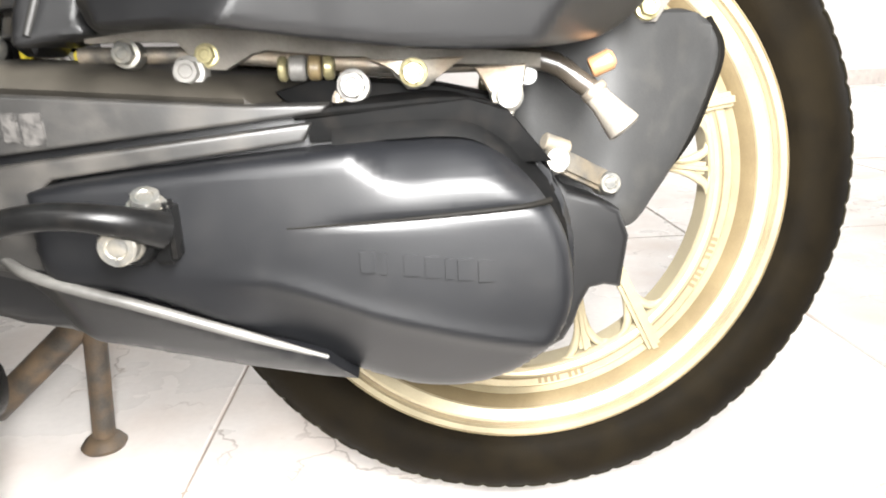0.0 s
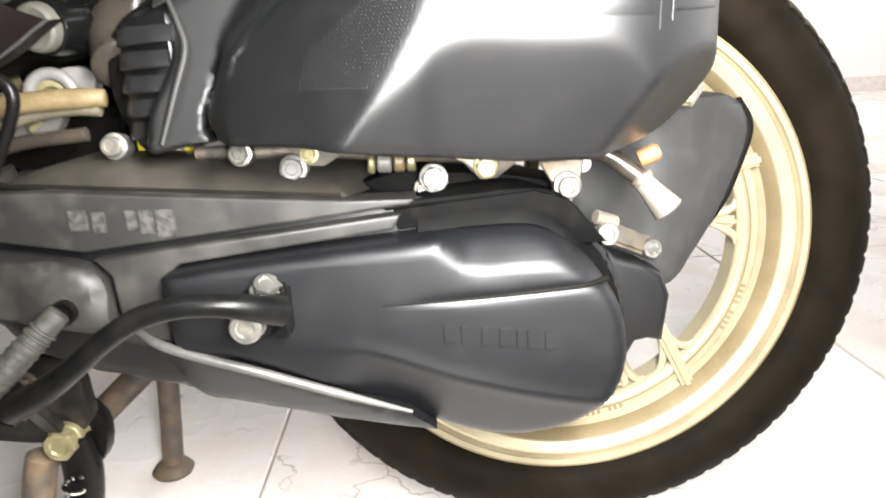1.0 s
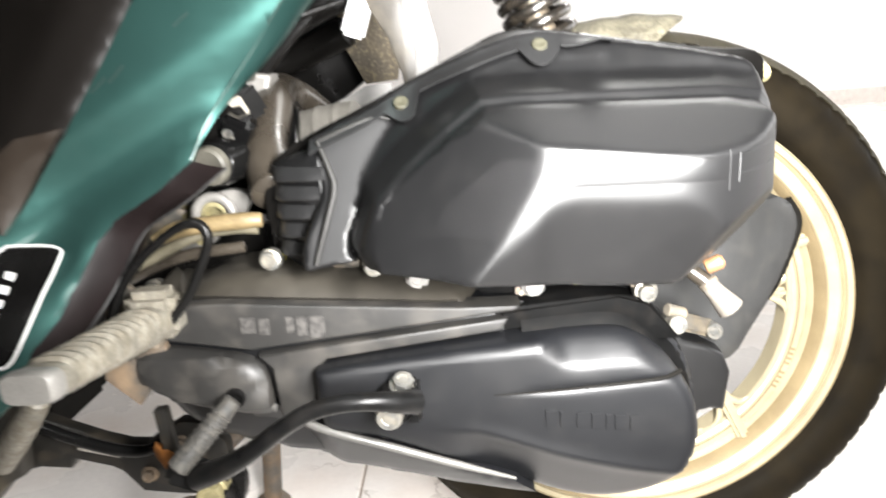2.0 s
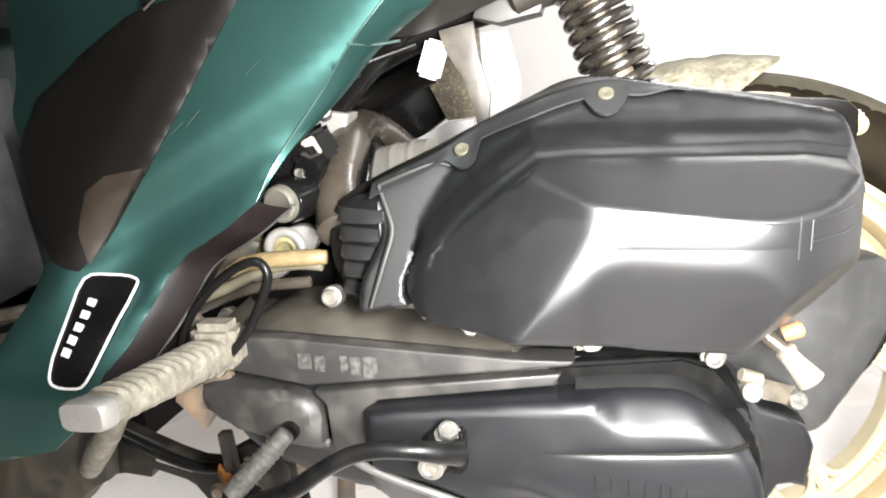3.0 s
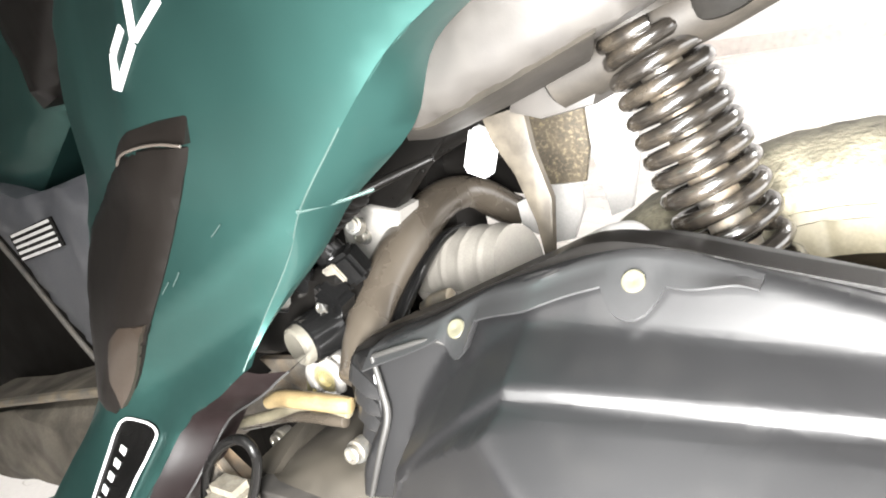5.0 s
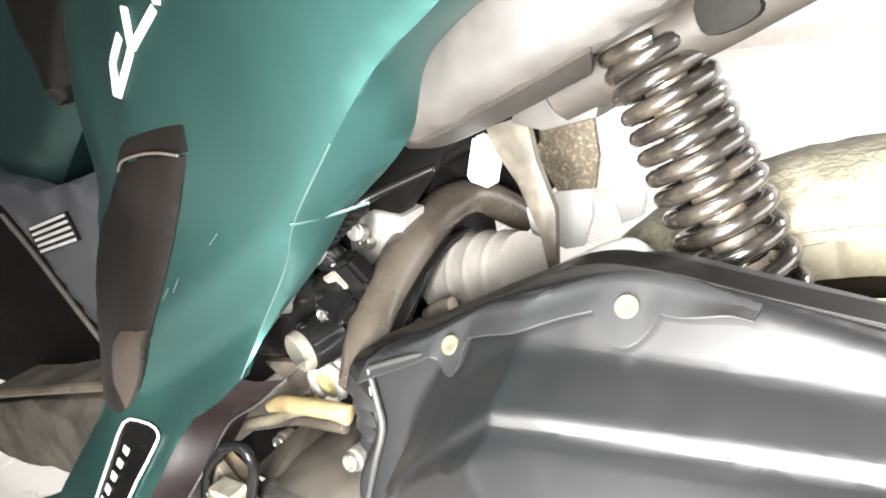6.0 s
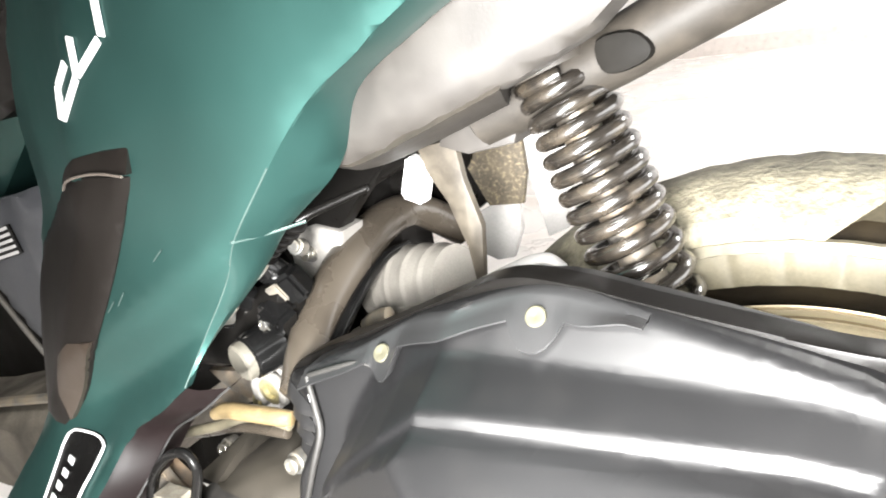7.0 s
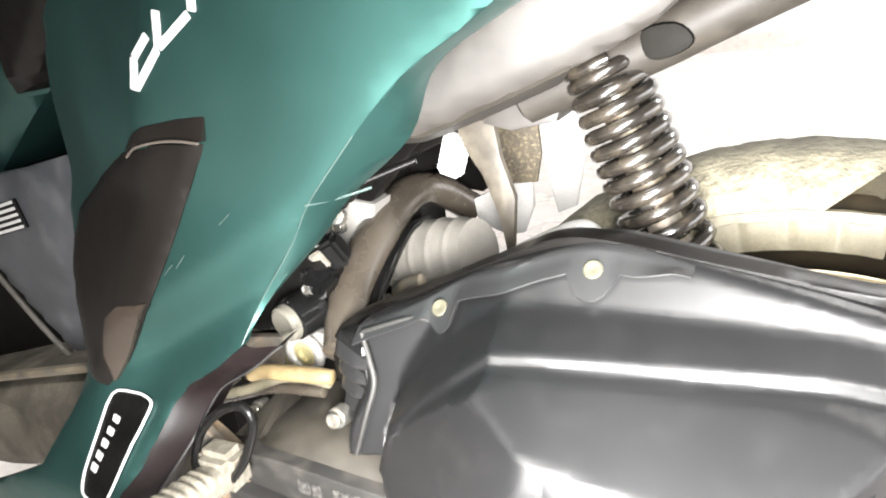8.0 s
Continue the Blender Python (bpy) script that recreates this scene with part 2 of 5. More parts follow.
def loft(rings, cap=True, loop=False):
    bm = bmesh.new()
    rows = [[bm.verts.new(p) for p in ring] for ring in rings]
    n = len(rows[0])
    for i in range(len(rows) if loop else len(rows) - 1):
        a, b = rows[i], rows[(i + 1) % len(rows)]
        for j in range(n):
            bm.faces.new((a[j], a[(j + 1) % n], b[(j + 1) % n], b[j]))
    if cap and not loop:
        bm.faces.new(rows[0][::-1])
        bm.faces.new(rows[-1])
    return bm


def tube(points, radius, sides=12, steps=6, flat=1.0, up=(0, 0, 1), raw=False):
    """A round bar along a curve; radius may be a list, one for each point."""
    path = [Vector(p) for p in points] if raw else curve(points, steps)
    radii = radius if isinstance(radius, (list, tuple)) else [radius] * len(points)
    spread = [np.interp(i / (len(path) - 1), np.linspace(0, 1, len(radii)), radii) for i in range(len(path))]
    rings, side = [], None
    for i, p in enumerate(path):
        ahead = (path[min(i + 1, len(path) - 1)] - path[max(i - 1, 0)]).normalized()
        if side is None:
            side = ahead.cross(Vector(up))
            if side.length < 0.1:
                side = ahead.cross(Vector((1, 0, 0)))
        side = (side - ahead * side.dot(ahead)).normalized()
        over = ahead.cross(side)
        r = spread[i]
        rings.append([p + side * math.cos(2 * math.pi * k / sides) * r + over * math.sin(2 * math.pi * k / sides) * r * flat for k in range(sides)])
    for end, near in ((0, 1), (-1, -2)):
        p = path[end]
        out = (path[end] - path[near]).normalized()
        lip = [p + (q - p) * 0.8 + out * spread[end] * 0.15 for q in rings[end]]
        if end == 0:
            rings.insert(0, lip)
        else:
            rings.append(lip)
    return loft(rings)


def turned(profile, centre, axis, sides=24):
    """A turned body: profile of (along, radius) about an axis."""
    axis = Vector(axis).normalized()
    side = axis.orthogonal().normalized()
    over = axis.cross(side)
    c = Vector(centre)
    return loft([[c + axis * a + (side * math.cos(2 * math.pi * k / sides) + over * math.sin(2 * math.pi * k / sides)) * max(r, 1e-5) for k in range(sides)] for a, r in profile])


def bolt(parent, centre, axis, r, mat, label="", name="bolt", hexed=True, washer=1.35):
    """A flange bolt: washer face, hexagon, dished top."""
    axis = Vector(axis).normalized()
    side = axis.orthogonal().normalized()
    over = axis.cross(side)
    c = Vector(centre)
    rings = []

    def ring(a, rr, six):
        out = []
        for k in range(24):
            ang = 2 * math.pi * k / 24
            q = rr
            if six and hexed:
                q = rr * math.cos(math.pi / 6) / math.cos((ang % (math.pi / 3)) - math.pi / 6) * 1.04
            out.append(c + axis * a + (side * math.cos(ang) + over * math.sin(ang)) * q)
        return out

    for a, rr, six in ((-r * 1.5, r * washer, 0), (0, r * washer, 0), (r * 0.18, r * washer * 0.96, 0), (r * 0.25, r, 1), (r * 0.95, r, 1), (r * 1.08, r * 0.9, 0), (r * 1.08, r * 0.6, 0), (r * 0.95, r * 0.5, 0)):
        rings.append(ring(a, rr, six))
    return part(name, loft(rings), mat, parent, label, 30)


def table(points):
    """A smooth lookup through (x, value) pairs."""
    pts = curve([(a, b, 0) for a, b in points], 8)
    xs, ys = [p.x for p in pts], [p.y for p in pts]
    return lambda x: float(np.interp(x, xs, ys))


def rounded(points, steps=5):
    return [(p.x, p.y) for p in curve([(a, b, 0) for a, b in points], steps, True)]


def inside_distance(outline):
    a = np.array(outline, float)
    b = np.roll(a, -1, 0)

    def dist(x, z):
        p = np.array((x, z))
        d = b - a
        t = np.clip(((p - a) * d).sum(1) / np.maximum((d * d).sum(1), 1e-12), 0, 1)
        return float(np.sqrt((((a + t[:, None] * d) - p) ** 2).sum(1)).min())

    return dist


def sheet(outline, depth, back, step=0.006, edge=0.0, cuts_x=(), cuts_z=(), folds=()):
    """A curved panel: an outline in x and z, laid at y = depth(x, z), with its rim rolled back and sides that run to y = back (a number or function)."""
    bm = bmesh.new()
    verts = [bm.verts.new((x, 0, z)) for x, z in outline]
    bm.faces.new(verts)
    xs, zs = [p[0] for p in outline], [p[1] for p in outline]
    if edge:
        for k, w in ((0, edge * 0.35), (1, edge * 0.65)):
            face = max(bm.faces, key=lambda f: f.calc_area())
            bmesh.ops.inset_region(bm, faces=[face], thickness=w, use_even_offset=False)
    lines_x = sorted(set(np.arange(min(xs) + step, max(xs), step)) | set(cuts_x))
    lines_z = sorted(set(np.arange(min(zs) + step, max(zs), step)) | set(cuts_z))
    for axis, lines in (((1, 0, 0), lines_x), ((0, 0, 1), lines_z)):
        for v in lines:
            bmesh.ops.bisect_plane(bm, geom=list(bm.verts) + list(bm.edges) + list(bm.faces), dist=1e-6, plane_co=Vector(axis) * v, plane_no=axis)
    for (ax, az), (bx, bz), offsets in folds:
        # creases that run along a sloping line, and beside it
        n = Vector((bz - az, 0, ax - bx)).normalized()
        for off in offsets:
            bmesh.ops.bisect_plane(bm, geom=list(bm.verts) + list(bm.edges) + list(bm.faces), dist=1e-6, plane_co=Vector((ax, 0, az)) + n * off, plane_no=n)
    rim = [e for e in bm.edges if e.is_boundary]
    dist = inside_distance(outline) if edge else None
    for v in bm.verts:
        y = depth(v.co.x, v.co.z)
        if edge:
            s = min(dist(v.co.x, v.co.z) / edge, 1)
            y += edge * (1 - math.sqrt(max(1 - (1 - s) ** 2, 0)))
        v.co.y = y
    made = bmesh.ops.extrude_edge_only(bm, edges=rim)
    for v in made["geom"]:
        if isinstance(v, bmesh.types.BMVert):
            v.co.y = back(v.co.x, v.co.z) if callable(back) else back
    return bm


def plate(outline, front, back, bevel=0.0015, segments=2):
    """A flat plate in x and z with broken edges."""
    bm = bmesh.new()
    face = bm.faces.new([bm.verts.new((x, front, z)) for x, z in outline])
    made = bmesh.ops.extrude_face_region(bm, geom=[face])
    for v in made["geom"]:
        if isinstance(v, bmesh.types.BMVert):
            v.co.y = back
    if bevel:
        edges = [e for e in bm.edges if all(abs(v.co.y - front) < 1e-7 for v in e.verts)]
        bmesh.ops.bevel(bm, geom=edges, offset=bevel, segments=segments, affect="EDGES", profile=0.6, clamp_overlap=True)
    return bm


def block(size, bevel=0.002, m=None):
    bm = bmesh.new()
    bmesh.ops.create_cube(bm, size=1.0, matrix=Matrix.Diagonal((*size, 1)))
    bmesh.ops.bevel(bm, geom=list(bm.edges), offset=bevel, segments=2, affect="EDGES", clamp_overlap=True)
    if m:
        bm.transform(m)
    return bm


def strap(a, b, width, thick, normal=(0, -1, 0), bevel=0.001):
    """A flat bar from a to b whose broad face looks along normal."""
    a, b = Vector(a), Vector(b)
    along = (b - a).normalized()
    n = Vector(normal)
    n = (n - along * n.dot(along)).normalized()
    side = along.cross(n)
    m = Matrix((along, side, n)).transposed().to_4x4()
    m.translation = (a + b) / 2
    return block(((b - a).length, width, thick), bevel, m)


def smooth01(t):
    t = min(max(t, 0.0), 1.0)
    return t * t * (3 - 2 * t)


# ---- the room ----
TILE, SEAM_X, SEAM_Y = 0.72, -0.287, 0.028
floor = new("floor")
tagged(floor, "pale veined marble floor tiles with dark joints and stains", "floor", kind="structure")
bm = bmesh.new()
bmesh.ops.create_cube(bm, size=1.0, matrix=Matrix.Translation(((ROOM_X0 + ROOM_X1) / 2, (ROOM_Y0 + ROOM_Y1) / 2, -0.053)) @ Matrix.Diagonal((ROOM_X1 - ROOM_X0, ROOM_Y1 - ROOM_Y0, 0.1, 1)))
part("joint_bed", bm, GROUT, floor)


def wall(name, x0, x1, y0, y1, label, mat=None):
    bm = bmesh.new()
    bmesh.ops.create_cube(bm, size=1.0, matrix=Matrix.Translation(((x0 + x1) / 2, (y0 + y1) / 2, ROOM_H / 2)) @ Matrix.Diagonal((x1 - x0, y1 - y0, ROOM_H, 1)))
    return tagged(part(name, bm, mat or WALL_PAINT), label, "wall", kind="structure")


wall("wall_north", ROOM_X0, ROOM_X1, ROOM_Y1, ROOM_Y1 + 0.15, "plain white painted wall far behind the scooter")
wall("wall_south", ROOM_X0, ROOM_X1, ROOM_Y0 - 0.15, ROOM_Y0, "unseen plain wall, darkened to cut reflections", WALL_BEHIND_DARK)
wall("wall_west", ROOM_X0 - 0.15, ROOM_X0, ROOM_Y0 - 0.15, ROOM_Y1 + 0.15, "unseen plain wall, near black to darken reflections", WALL_DARK)
bm = bmesh.new()
for y0, y1, z0, z1 in ((ROOM_Y0 - 0.15, OPENING[0], 0, ROOM_H), (OPENING[1], ROOM_Y1 + 0.15, 0, ROOM_H), (OPENING[0], OPENING[1], 0, OPENING[2]), (OPENING[0], OPENING[1], OPENING[3], ROOM_H)):
    bmesh.ops.create_cube(bm, size=1.0, matrix=Matrix.Translation((ROOM_X1 + 0.075, (y0 + y1) / 2, (z0 + z1) / 2)) @ Matrix.Diagonal((0.15, y1 - y0, z1 - z0, 1)))
tagged(part("wall_east", bm, WALL_PAINT), "white painted wall of the room with a wide opening", "wall", kind="structure")
bm = bmesh.new()
bmesh.ops.create_cube(bm, size=1.0, matrix=Matrix.Translation(((ROOM_X0 + ROOM_X1) / 2, (ROOM_Y0 + ROOM_Y1) / 2, ROOM_H + 0.06)) @ Matrix.Diagonal((ROOM_X1 - ROOM_X0 + 0.3, ROOM_Y1 - ROOM_Y0 + 0.3, 0.12, 1)))
tagged(part("ceiling", bm, CEILING_DARK), "unseen plain ceiling, darkened to cut reflections", "ceiling", kind="structure")
bm = bmesh.new()
bmesh.ops.create_cube(bm, size=1.0, matrix=Matrix.Translation(((ROOM_X0 + ROOM_X1) / 2, ROOM_Y1 - 0.006, 0.05)) @ Matrix.Diagonal((ROOM_X1 - ROOM_X0, 0.012, 0.1, 1)))
tagged(part("baseboard", bm, material("baseboard_tile", (0.70, 0.64, 0.60), 0.3, vary=0.1)), "low pinkish tile baseboard along the wall", "baseboard", kind="structure")

for x, y, sx, sy, watts in FILL_LAMPS:
    lamp = tagged(new("fill_ceiling_lamp"), "added unseen ceiling lamp with a long glowing diffuser", "lamp", "ceiling lamps")
    part("housing", block((sx + 0.06, sy + 0.06, 0.05), 0.006, Matrix.Translation((x, y, ROOM_H - 0.026))), LAMP_WHITE, lamp)
    part("diffuser", block((sx, sy, 0.02), 0.004, Matrix.Translation((x, y, ROOM_H - 0.062))), glowing("fill_diffuser", (1.0, 0.985, 0.955), 6.0), lamp)

# ---- the scooter ----
scooter = tagged(new("scooter"), "green and black motor scooter with gold wheel on its centre stand", "scooter")
AXLE = Vector((0.0, 0.0, 0.255))


def wheel_point(r, angle, y):
    return AXLE + Vector((math.cos(angle) * r, y, math.sin(angle) * r))


def ring_of(profile, steps=120):
    """A ring about the axle from a closed profile of (radius, y)."""
    return loft([[wheel_point(r, 2 * math.pi * i / steps, y) for r, y in profile] for i in range(steps)], loop=True)


# rear wheel
wheel = part("rear_wheel", turned([(-0.034, 0.012), (-0.034, 0.030), (-0.026, 0.034), (0.03, 0.036), (0.034, 0.030), (0.034, 0.012)], AXLE, (0, 1, 0), 36), GOLD, scooter, "gold-painted cast wheel with a worn black tyre")
half = [(0.1865, -0.030), (0.189, -0.036), (0.196, -0.0405), (0.206, -0.043), (0.215, -0.0415), (0.2235, -0.0365), (0.2320, -0.0280), (0.2385, -0.0160), (0.2415, -0.005)]
tyre_profile = half + [(r, -y) for r, y in reversed(half)] + [(0.180, 0.026), (0.180, -0.026)]
NOTCHES, STEPS = 84, 5


def tyre_ring(profile):
    """A section of the tyre all round, with shallow cuts across its shoulders."""
    rings = []
    for i in range(NOTCHES * STEPS):
        ang = 2 * math.pi * i / (NOTCHES * STEPS)
        cut = 0.0016 if i % STEPS == 0 else 0.0
        rings.append([wheel_point(r - (cut if 0.2300 < r < 0.2400 else 0.0), ang + (0.012 if y > 0 else 0.0), y) for r, y in profile])
    return loft(rings, loop=True)


tyre = part("tyre", tyre_ring(tyre_profile), RUBBER, wheel, "worn black rubber tyre with brown dirt")
TREAD = material("dusty_olive_tread", (0.028, 0.024, 0.015), 0.75, grain=500, patch=30, vary=0.3, bump=0.3, spec=0.15, tint=(0.065, 0.056, 0.036), tint_amount=0.4, tint_scale=40, tint_cut=0.55)
crown = [(0.2330, -0.0285), (0.2389, -0.0164), (0.2420, -0.0052)]
part("tread", tyre_ring(crown + [(r, -y) for r, y in reversed(crown)] + [(0.2300, 0.020), (0.2300, -0.020)]), TREAD, tyre, "dusty olive tread")
rim_half = [(0.1855, -0.0315), (0.1835, -0.0328), (0.1795, -0.0318), (0.1785, -0.0285), (0.1765, -0.0275), (0.1755, -0.0290), (0.1735, -0.0290), (0.1665, -0.0255), (0.1655, -0.0235), (0.1550, -0.0095), (0.1540, -0.0125), (0.1525, -0.0140), (0.1465, -0.0140), (0.1450, -0.0115), (0.1425, -0.0100), (0.1415, -0.0115), (0.1385, -0.0115), (0.1375, -0.0095)]
rim_profile = rim_half + [(r, -y) for r, y in reversed(rim_half)] + [(0.176, 0.02), (0.184, 0.028), (0.184, -0.028), (0.176, -0.02)]
part("rim", ring_of(rim_profile, 160), GOLD, wheel, "gold rim with stepped bands", 25)
part("recessed_band", ring_of([(0.1655, -0.0245), (0.1588, -0.0156), (0.1588, -0.0140), (0.1655, -0.0225)], 160), GOLD_DARKENED, wheel, "recessed band in darker gold for its shade")
part("rim_line", ring_of([(0.1472, -0.0146), (0.1464, -0.0146), (0.1460, -0.0120), (0.1476, -0.0120)], 160), GOLD_DARKENED, wheel)
part("rim_line", ring_of([(0.1846, -0.0334), (0.1836, -0.0336), (0.1836, -0.0300), (0.1846, -0.0300)], 160), GOLD_DARKENED, wheel)
part("rim_line", ring_of([(0.1790, -0.0292), (0.1762, -0.0283), (0.1762, -0.0270), (0.1790, -0.0275)], 160), GOLD_DARKENED, wheel, "darker gold line for a shaded rim groove")


def spoke(ax, az, bx, bz, width, front, turn):
    """A straight arm, given in the wheel's plane from the axle, turned about it."""
    c, n = math.cos(turn), math.sin(turn)
    a = AXLE + Vector((ax * c - az * n, front, ax * n + az * c))
    b = AXLE + Vector((bx * c - bz * n, front, bx * n + bz * c))
    return part("spoke", strap(a, b, width, 0.013, (0, -1, 0), 0.003), GOLD, wheel)


for k in range(5):
    turn = radians(73 * k if k < 2 else 72 * k)
    spoke(0.038, 0.006, 0.1025, -0.1270, 0.0105, -0.0135, turn)
    spoke(0.033, -0.024, 0.0500, -0.1290, 0.0090, -0.0055, turn)
    # rounded fillets where the arms meet the rim
    for ax, az, bx, bz, front, wide in ((0.038, 0.006, 0.1025, -0.1270, -0.0100, 6.0), (0.033, -0.024, 0.0500, -0.1290, -0.0075, 5.5)):
        def along(r):
            lo, hi = 0.0, 1.2
            for _ in range(30):
                mid = (lo + hi) / 2
                lo, hi = (mid, hi) if math.hypot(ax + (bx - ax) * mid, az + (bz - az) * mid) < r else (lo, mid)
            return math.atan2(az + (bz - az) * lo, ax + (bx - ax) * lo)

        for side in (-1, 1):
            arc = ((0.1080, along(0.1080) + side * radians(1.6)), (0.1210, along(0.1210) + side * radians(2.0)), (0.1310, along(0.1310) + side * radians(3.6)), (0.1370, along(0.1370) + side * radians(wide)), (0.1388, along(0.1388) + side * radians(wide + 3)))
            part("fillet", tube([AXLE + Vector((r * math.cos(a + turn), front, r * math.sin(a + turn))) for r, a in arc], [0.0018, 0.0030, 0.0036, 0.0030, 0.0012], 10, up=(0, 1, 0)), GOLD, wheel)


for ang0, n in ((radians(-31), 9), (radians(-85), 8)):
    for k in range(n):
        if k == 4:
            continue
        ang = ang0 + k * 0.032
        p, q = wheel_point(0.1475, ang, -0.0142), wheel_point(0.1518, ang, -0.0142)
        part("letter_bar", strap(p, q, 0.0026, 0.0006, (0, -1, 0), 0.0001), GOLD_DARKENED, wheel)

# tyre hugger over the wheel, caked with mud
rings = []
for k in range(25):
    x = -0.20 + 0.245 * k / 24
    tail = smooth01((k - 13) / 11)
    prof = [(0.2265, -0.047), (0.240, -0.0435), (0.250, -0.030), (0.2545, -0.012), (0.2550, 0.012), (0.250, 0.032), (0.240, 0.046), (0.2265, 0.050),
            (0.2250, 0.047), (0.238, 0.042), (0.248, 0.029), (0.252, 0.012), (0.252, -0.012), (0.248, -0.028), (0.238, -0.041), (0.2250, -0.045)]
    lump = 0.0012 * noise.noise(Vector((x * 60, 0, 0)))
    rings.append([wheel_point(r + lump + 0.0012 * noise.noise(Vector((x * 90, y * 90, 3))), math.acos((x - tail * (1.2 * (0.2550 - r) + 0.25 * abs(y + 0.022))) / 0.255), y) for r, y in prof])
strip_rings = []
for k in range(73):
    x = -0.20 + 0.245 * k / 72
    ang = math.acos(x / 0.255)
    step = 0.0022 if k % 9 < 2 else 0.0
    prof = [(0.2280, -0.0480), (0.2225, -0.0492 + step * 0.4), (0.2210, -0.0462 + step), (0.2080, -0.0472 + step), (0.2030, -0.0455), (0.2030, -0.0438), (0.2280, -0.0440)]
    strip_rings.append([wheel_point(r + 0.0006 * noise.noise(Vector((x * 120, r * 300, 7))), ang, y) for r, y in prof])
hugger = part("tyre_hugger", loft(rings), MUD, scooter, "mud-caked plastic hugger just above the tyre")
part("tyre_shoulder_strip", loft(strip_rings), OLIVE_DUST, hugger, "added notched olive strip in place of the dusty tyre shoulder")

RUBBER_AND_SHADE = material("dark_rubber_and_shade", (0.004, 0.0036, 0.003), 0.7, vary=0.2, spec=0.06)
FLAP_GREY = material("scuffed_grey_plastic", (0.017, 0.017, 0.0167), 0.5, grain=700, patch=16, vary=0.15, bump=0.15, spec=0.4, tint=(0.12, 0.11, 0.09), tint_amount=0.07, tint_scale=60, tint_cut=0.62)
# rear flap, a dark leaf-shaped guard beside the wheel
flap_line = rounded([(0.047, 0.251), (0.066, 0.268), (0.085, 0.294), (0.099, 0.326), (0.105, 0.350), (0.097, 0.366), (0.080, 0.373), (0.055, 0.372), (0.020, 0.372), (-0.02, 0.350), (-0.015, 0.300), (0.015, 0.262)], 6)
flap = part("wheel_flap", sheet(flap_line, lambda x, z: -0.092 - 0.0200 * math.exp(-((x - 0.04) / 0.038) ** 2), -0.074, 0.008, 0.004), FLAP_GREY, scooter, "dark scuffed plastic flap beside the wheel")
part("rim_bead", tube([(0.05, -0.086, 0.253), (0.086, -0.086, 0.294), (0.1, -0.086, 0.326), (0.1055, -0.086, 0.350), (0.097, -0.086, 0.3665)], 0.0042, 8), RUBBER_AND_SHADE, flap)

# ---- belt case ----
case_line = rounded([(-0.365, 0.29), (-0.355, 0.330), (-0.325, 0.343), (-0.243, 0.341), (-0.144, 0.335), (-0.10, 0.333), (-0.052, 0.3335), (-0.024, 0.318), (-0.006, 0.290), (0.001, 0.262), (-0.001, 0.233), (-0.012, 0.212),
                     (-0.030, 0.198), (-0.048, 0.192), (-0.068, 0.189), (-0.088, 0.192), (-0.114, 0.202), (-0.177, 0.211), (-0.246, 0.223), (-0.286, 0.232), (-0.335, 0.247)], 4)
strip_z = table([(-0.42, 0.312), (-0.34, 0.294), (-0.261, 0.271), (-0.203, 0.252), (-0.121, 0.219), (0.05, 0.160)])


def case_depth(x, z):
    low = max(0.0, strip_z(x) - z)
    return -0.181 + 0.35 * low + 0.10 * max(0.0, -0.28 - x)


case = part("belt_case", sheet(case_line, case_depth, -0.075, 0.006, 0.006), CASE, scooter, "dark grey painted belt case with dusty ribs")

shoulder_top = table([(-0.37, 0.330), (-0.34, 0.347), (-0.31, 0.3580), (-0.28, 0.3600), (-0.25, 0.3585), (-0.20, 0.3535), (-0.16, 0.349), (-0.12, 0.346)])
rings = []
for k in range(28):
    x = -0.352 + k * (0.226 / 27)
    zt = shoulder_top(x)
    zb = 0.3405 - 0.088 * (x + 0.20) - 0.0035
    end = 1 - 0.35 * smooth01((abs(k - 13.5) - 10) / 3.5)
    prof = [(-0.08, zb), (-0.176, zb), (-0.183 * end - 0.0 * x, zb + 0.006), (-0.178 * end, zb + (zt - zb) * 0.62), (-0.168 * end, zb + (zt - zb) * 0.88), (-0.155 * end, zt), (-0.08, zt)]
    rings.append([(x, y, z) for y, z in prof])
part("shoulder", loft(rings), SHOULDER, case, "rounded case shoulder covered in brown dust", 50)

SMUDGE = material("dark_smudged_paint", (0.012, 0.011, 0.010), 0.55, grain=900, patch=300, vary=0.4, bump=0.3, tint=(0.05, 0.046, 0.042), tint_amount=0.6, tint_scale=260, tint_cut=0.5)
BAND_BLACK = material("worn_black_paint_and_gap", (0.0022, 0.0022, 0.0022), 0.6, grain=900, patch=40, vary=0.3, bump=0.1, spec=0.03, tint=(0.04, 0.033, 0.027), tint_amount=0.06, tint_scale=90, tint_cut=0.6)
upper_line = [(-0.352, 0.3290), (-0.338, 0.3490), (-0.300, 0.3490), (-0.243, 0.3440), (-0.150, 0.3360), (-0.112, 0.3350), (-0.116, 0.3318), (-0.200, 0.3240), (-0.284, 0.3165)]
part("upper_plate", plate(upper_line, -0.1905, -0.17, 0.002, 3), CASE_MATTE, case)
mid_line = [(-0.280, 0.3125), (-0.120, 0.3275), (-0.1245, 0.3195), (-0.236, 0.3075), (-0.244, 0.302), (-0.247, 0.262), (-0.270, 0.268), (-0.272, 0.303)]
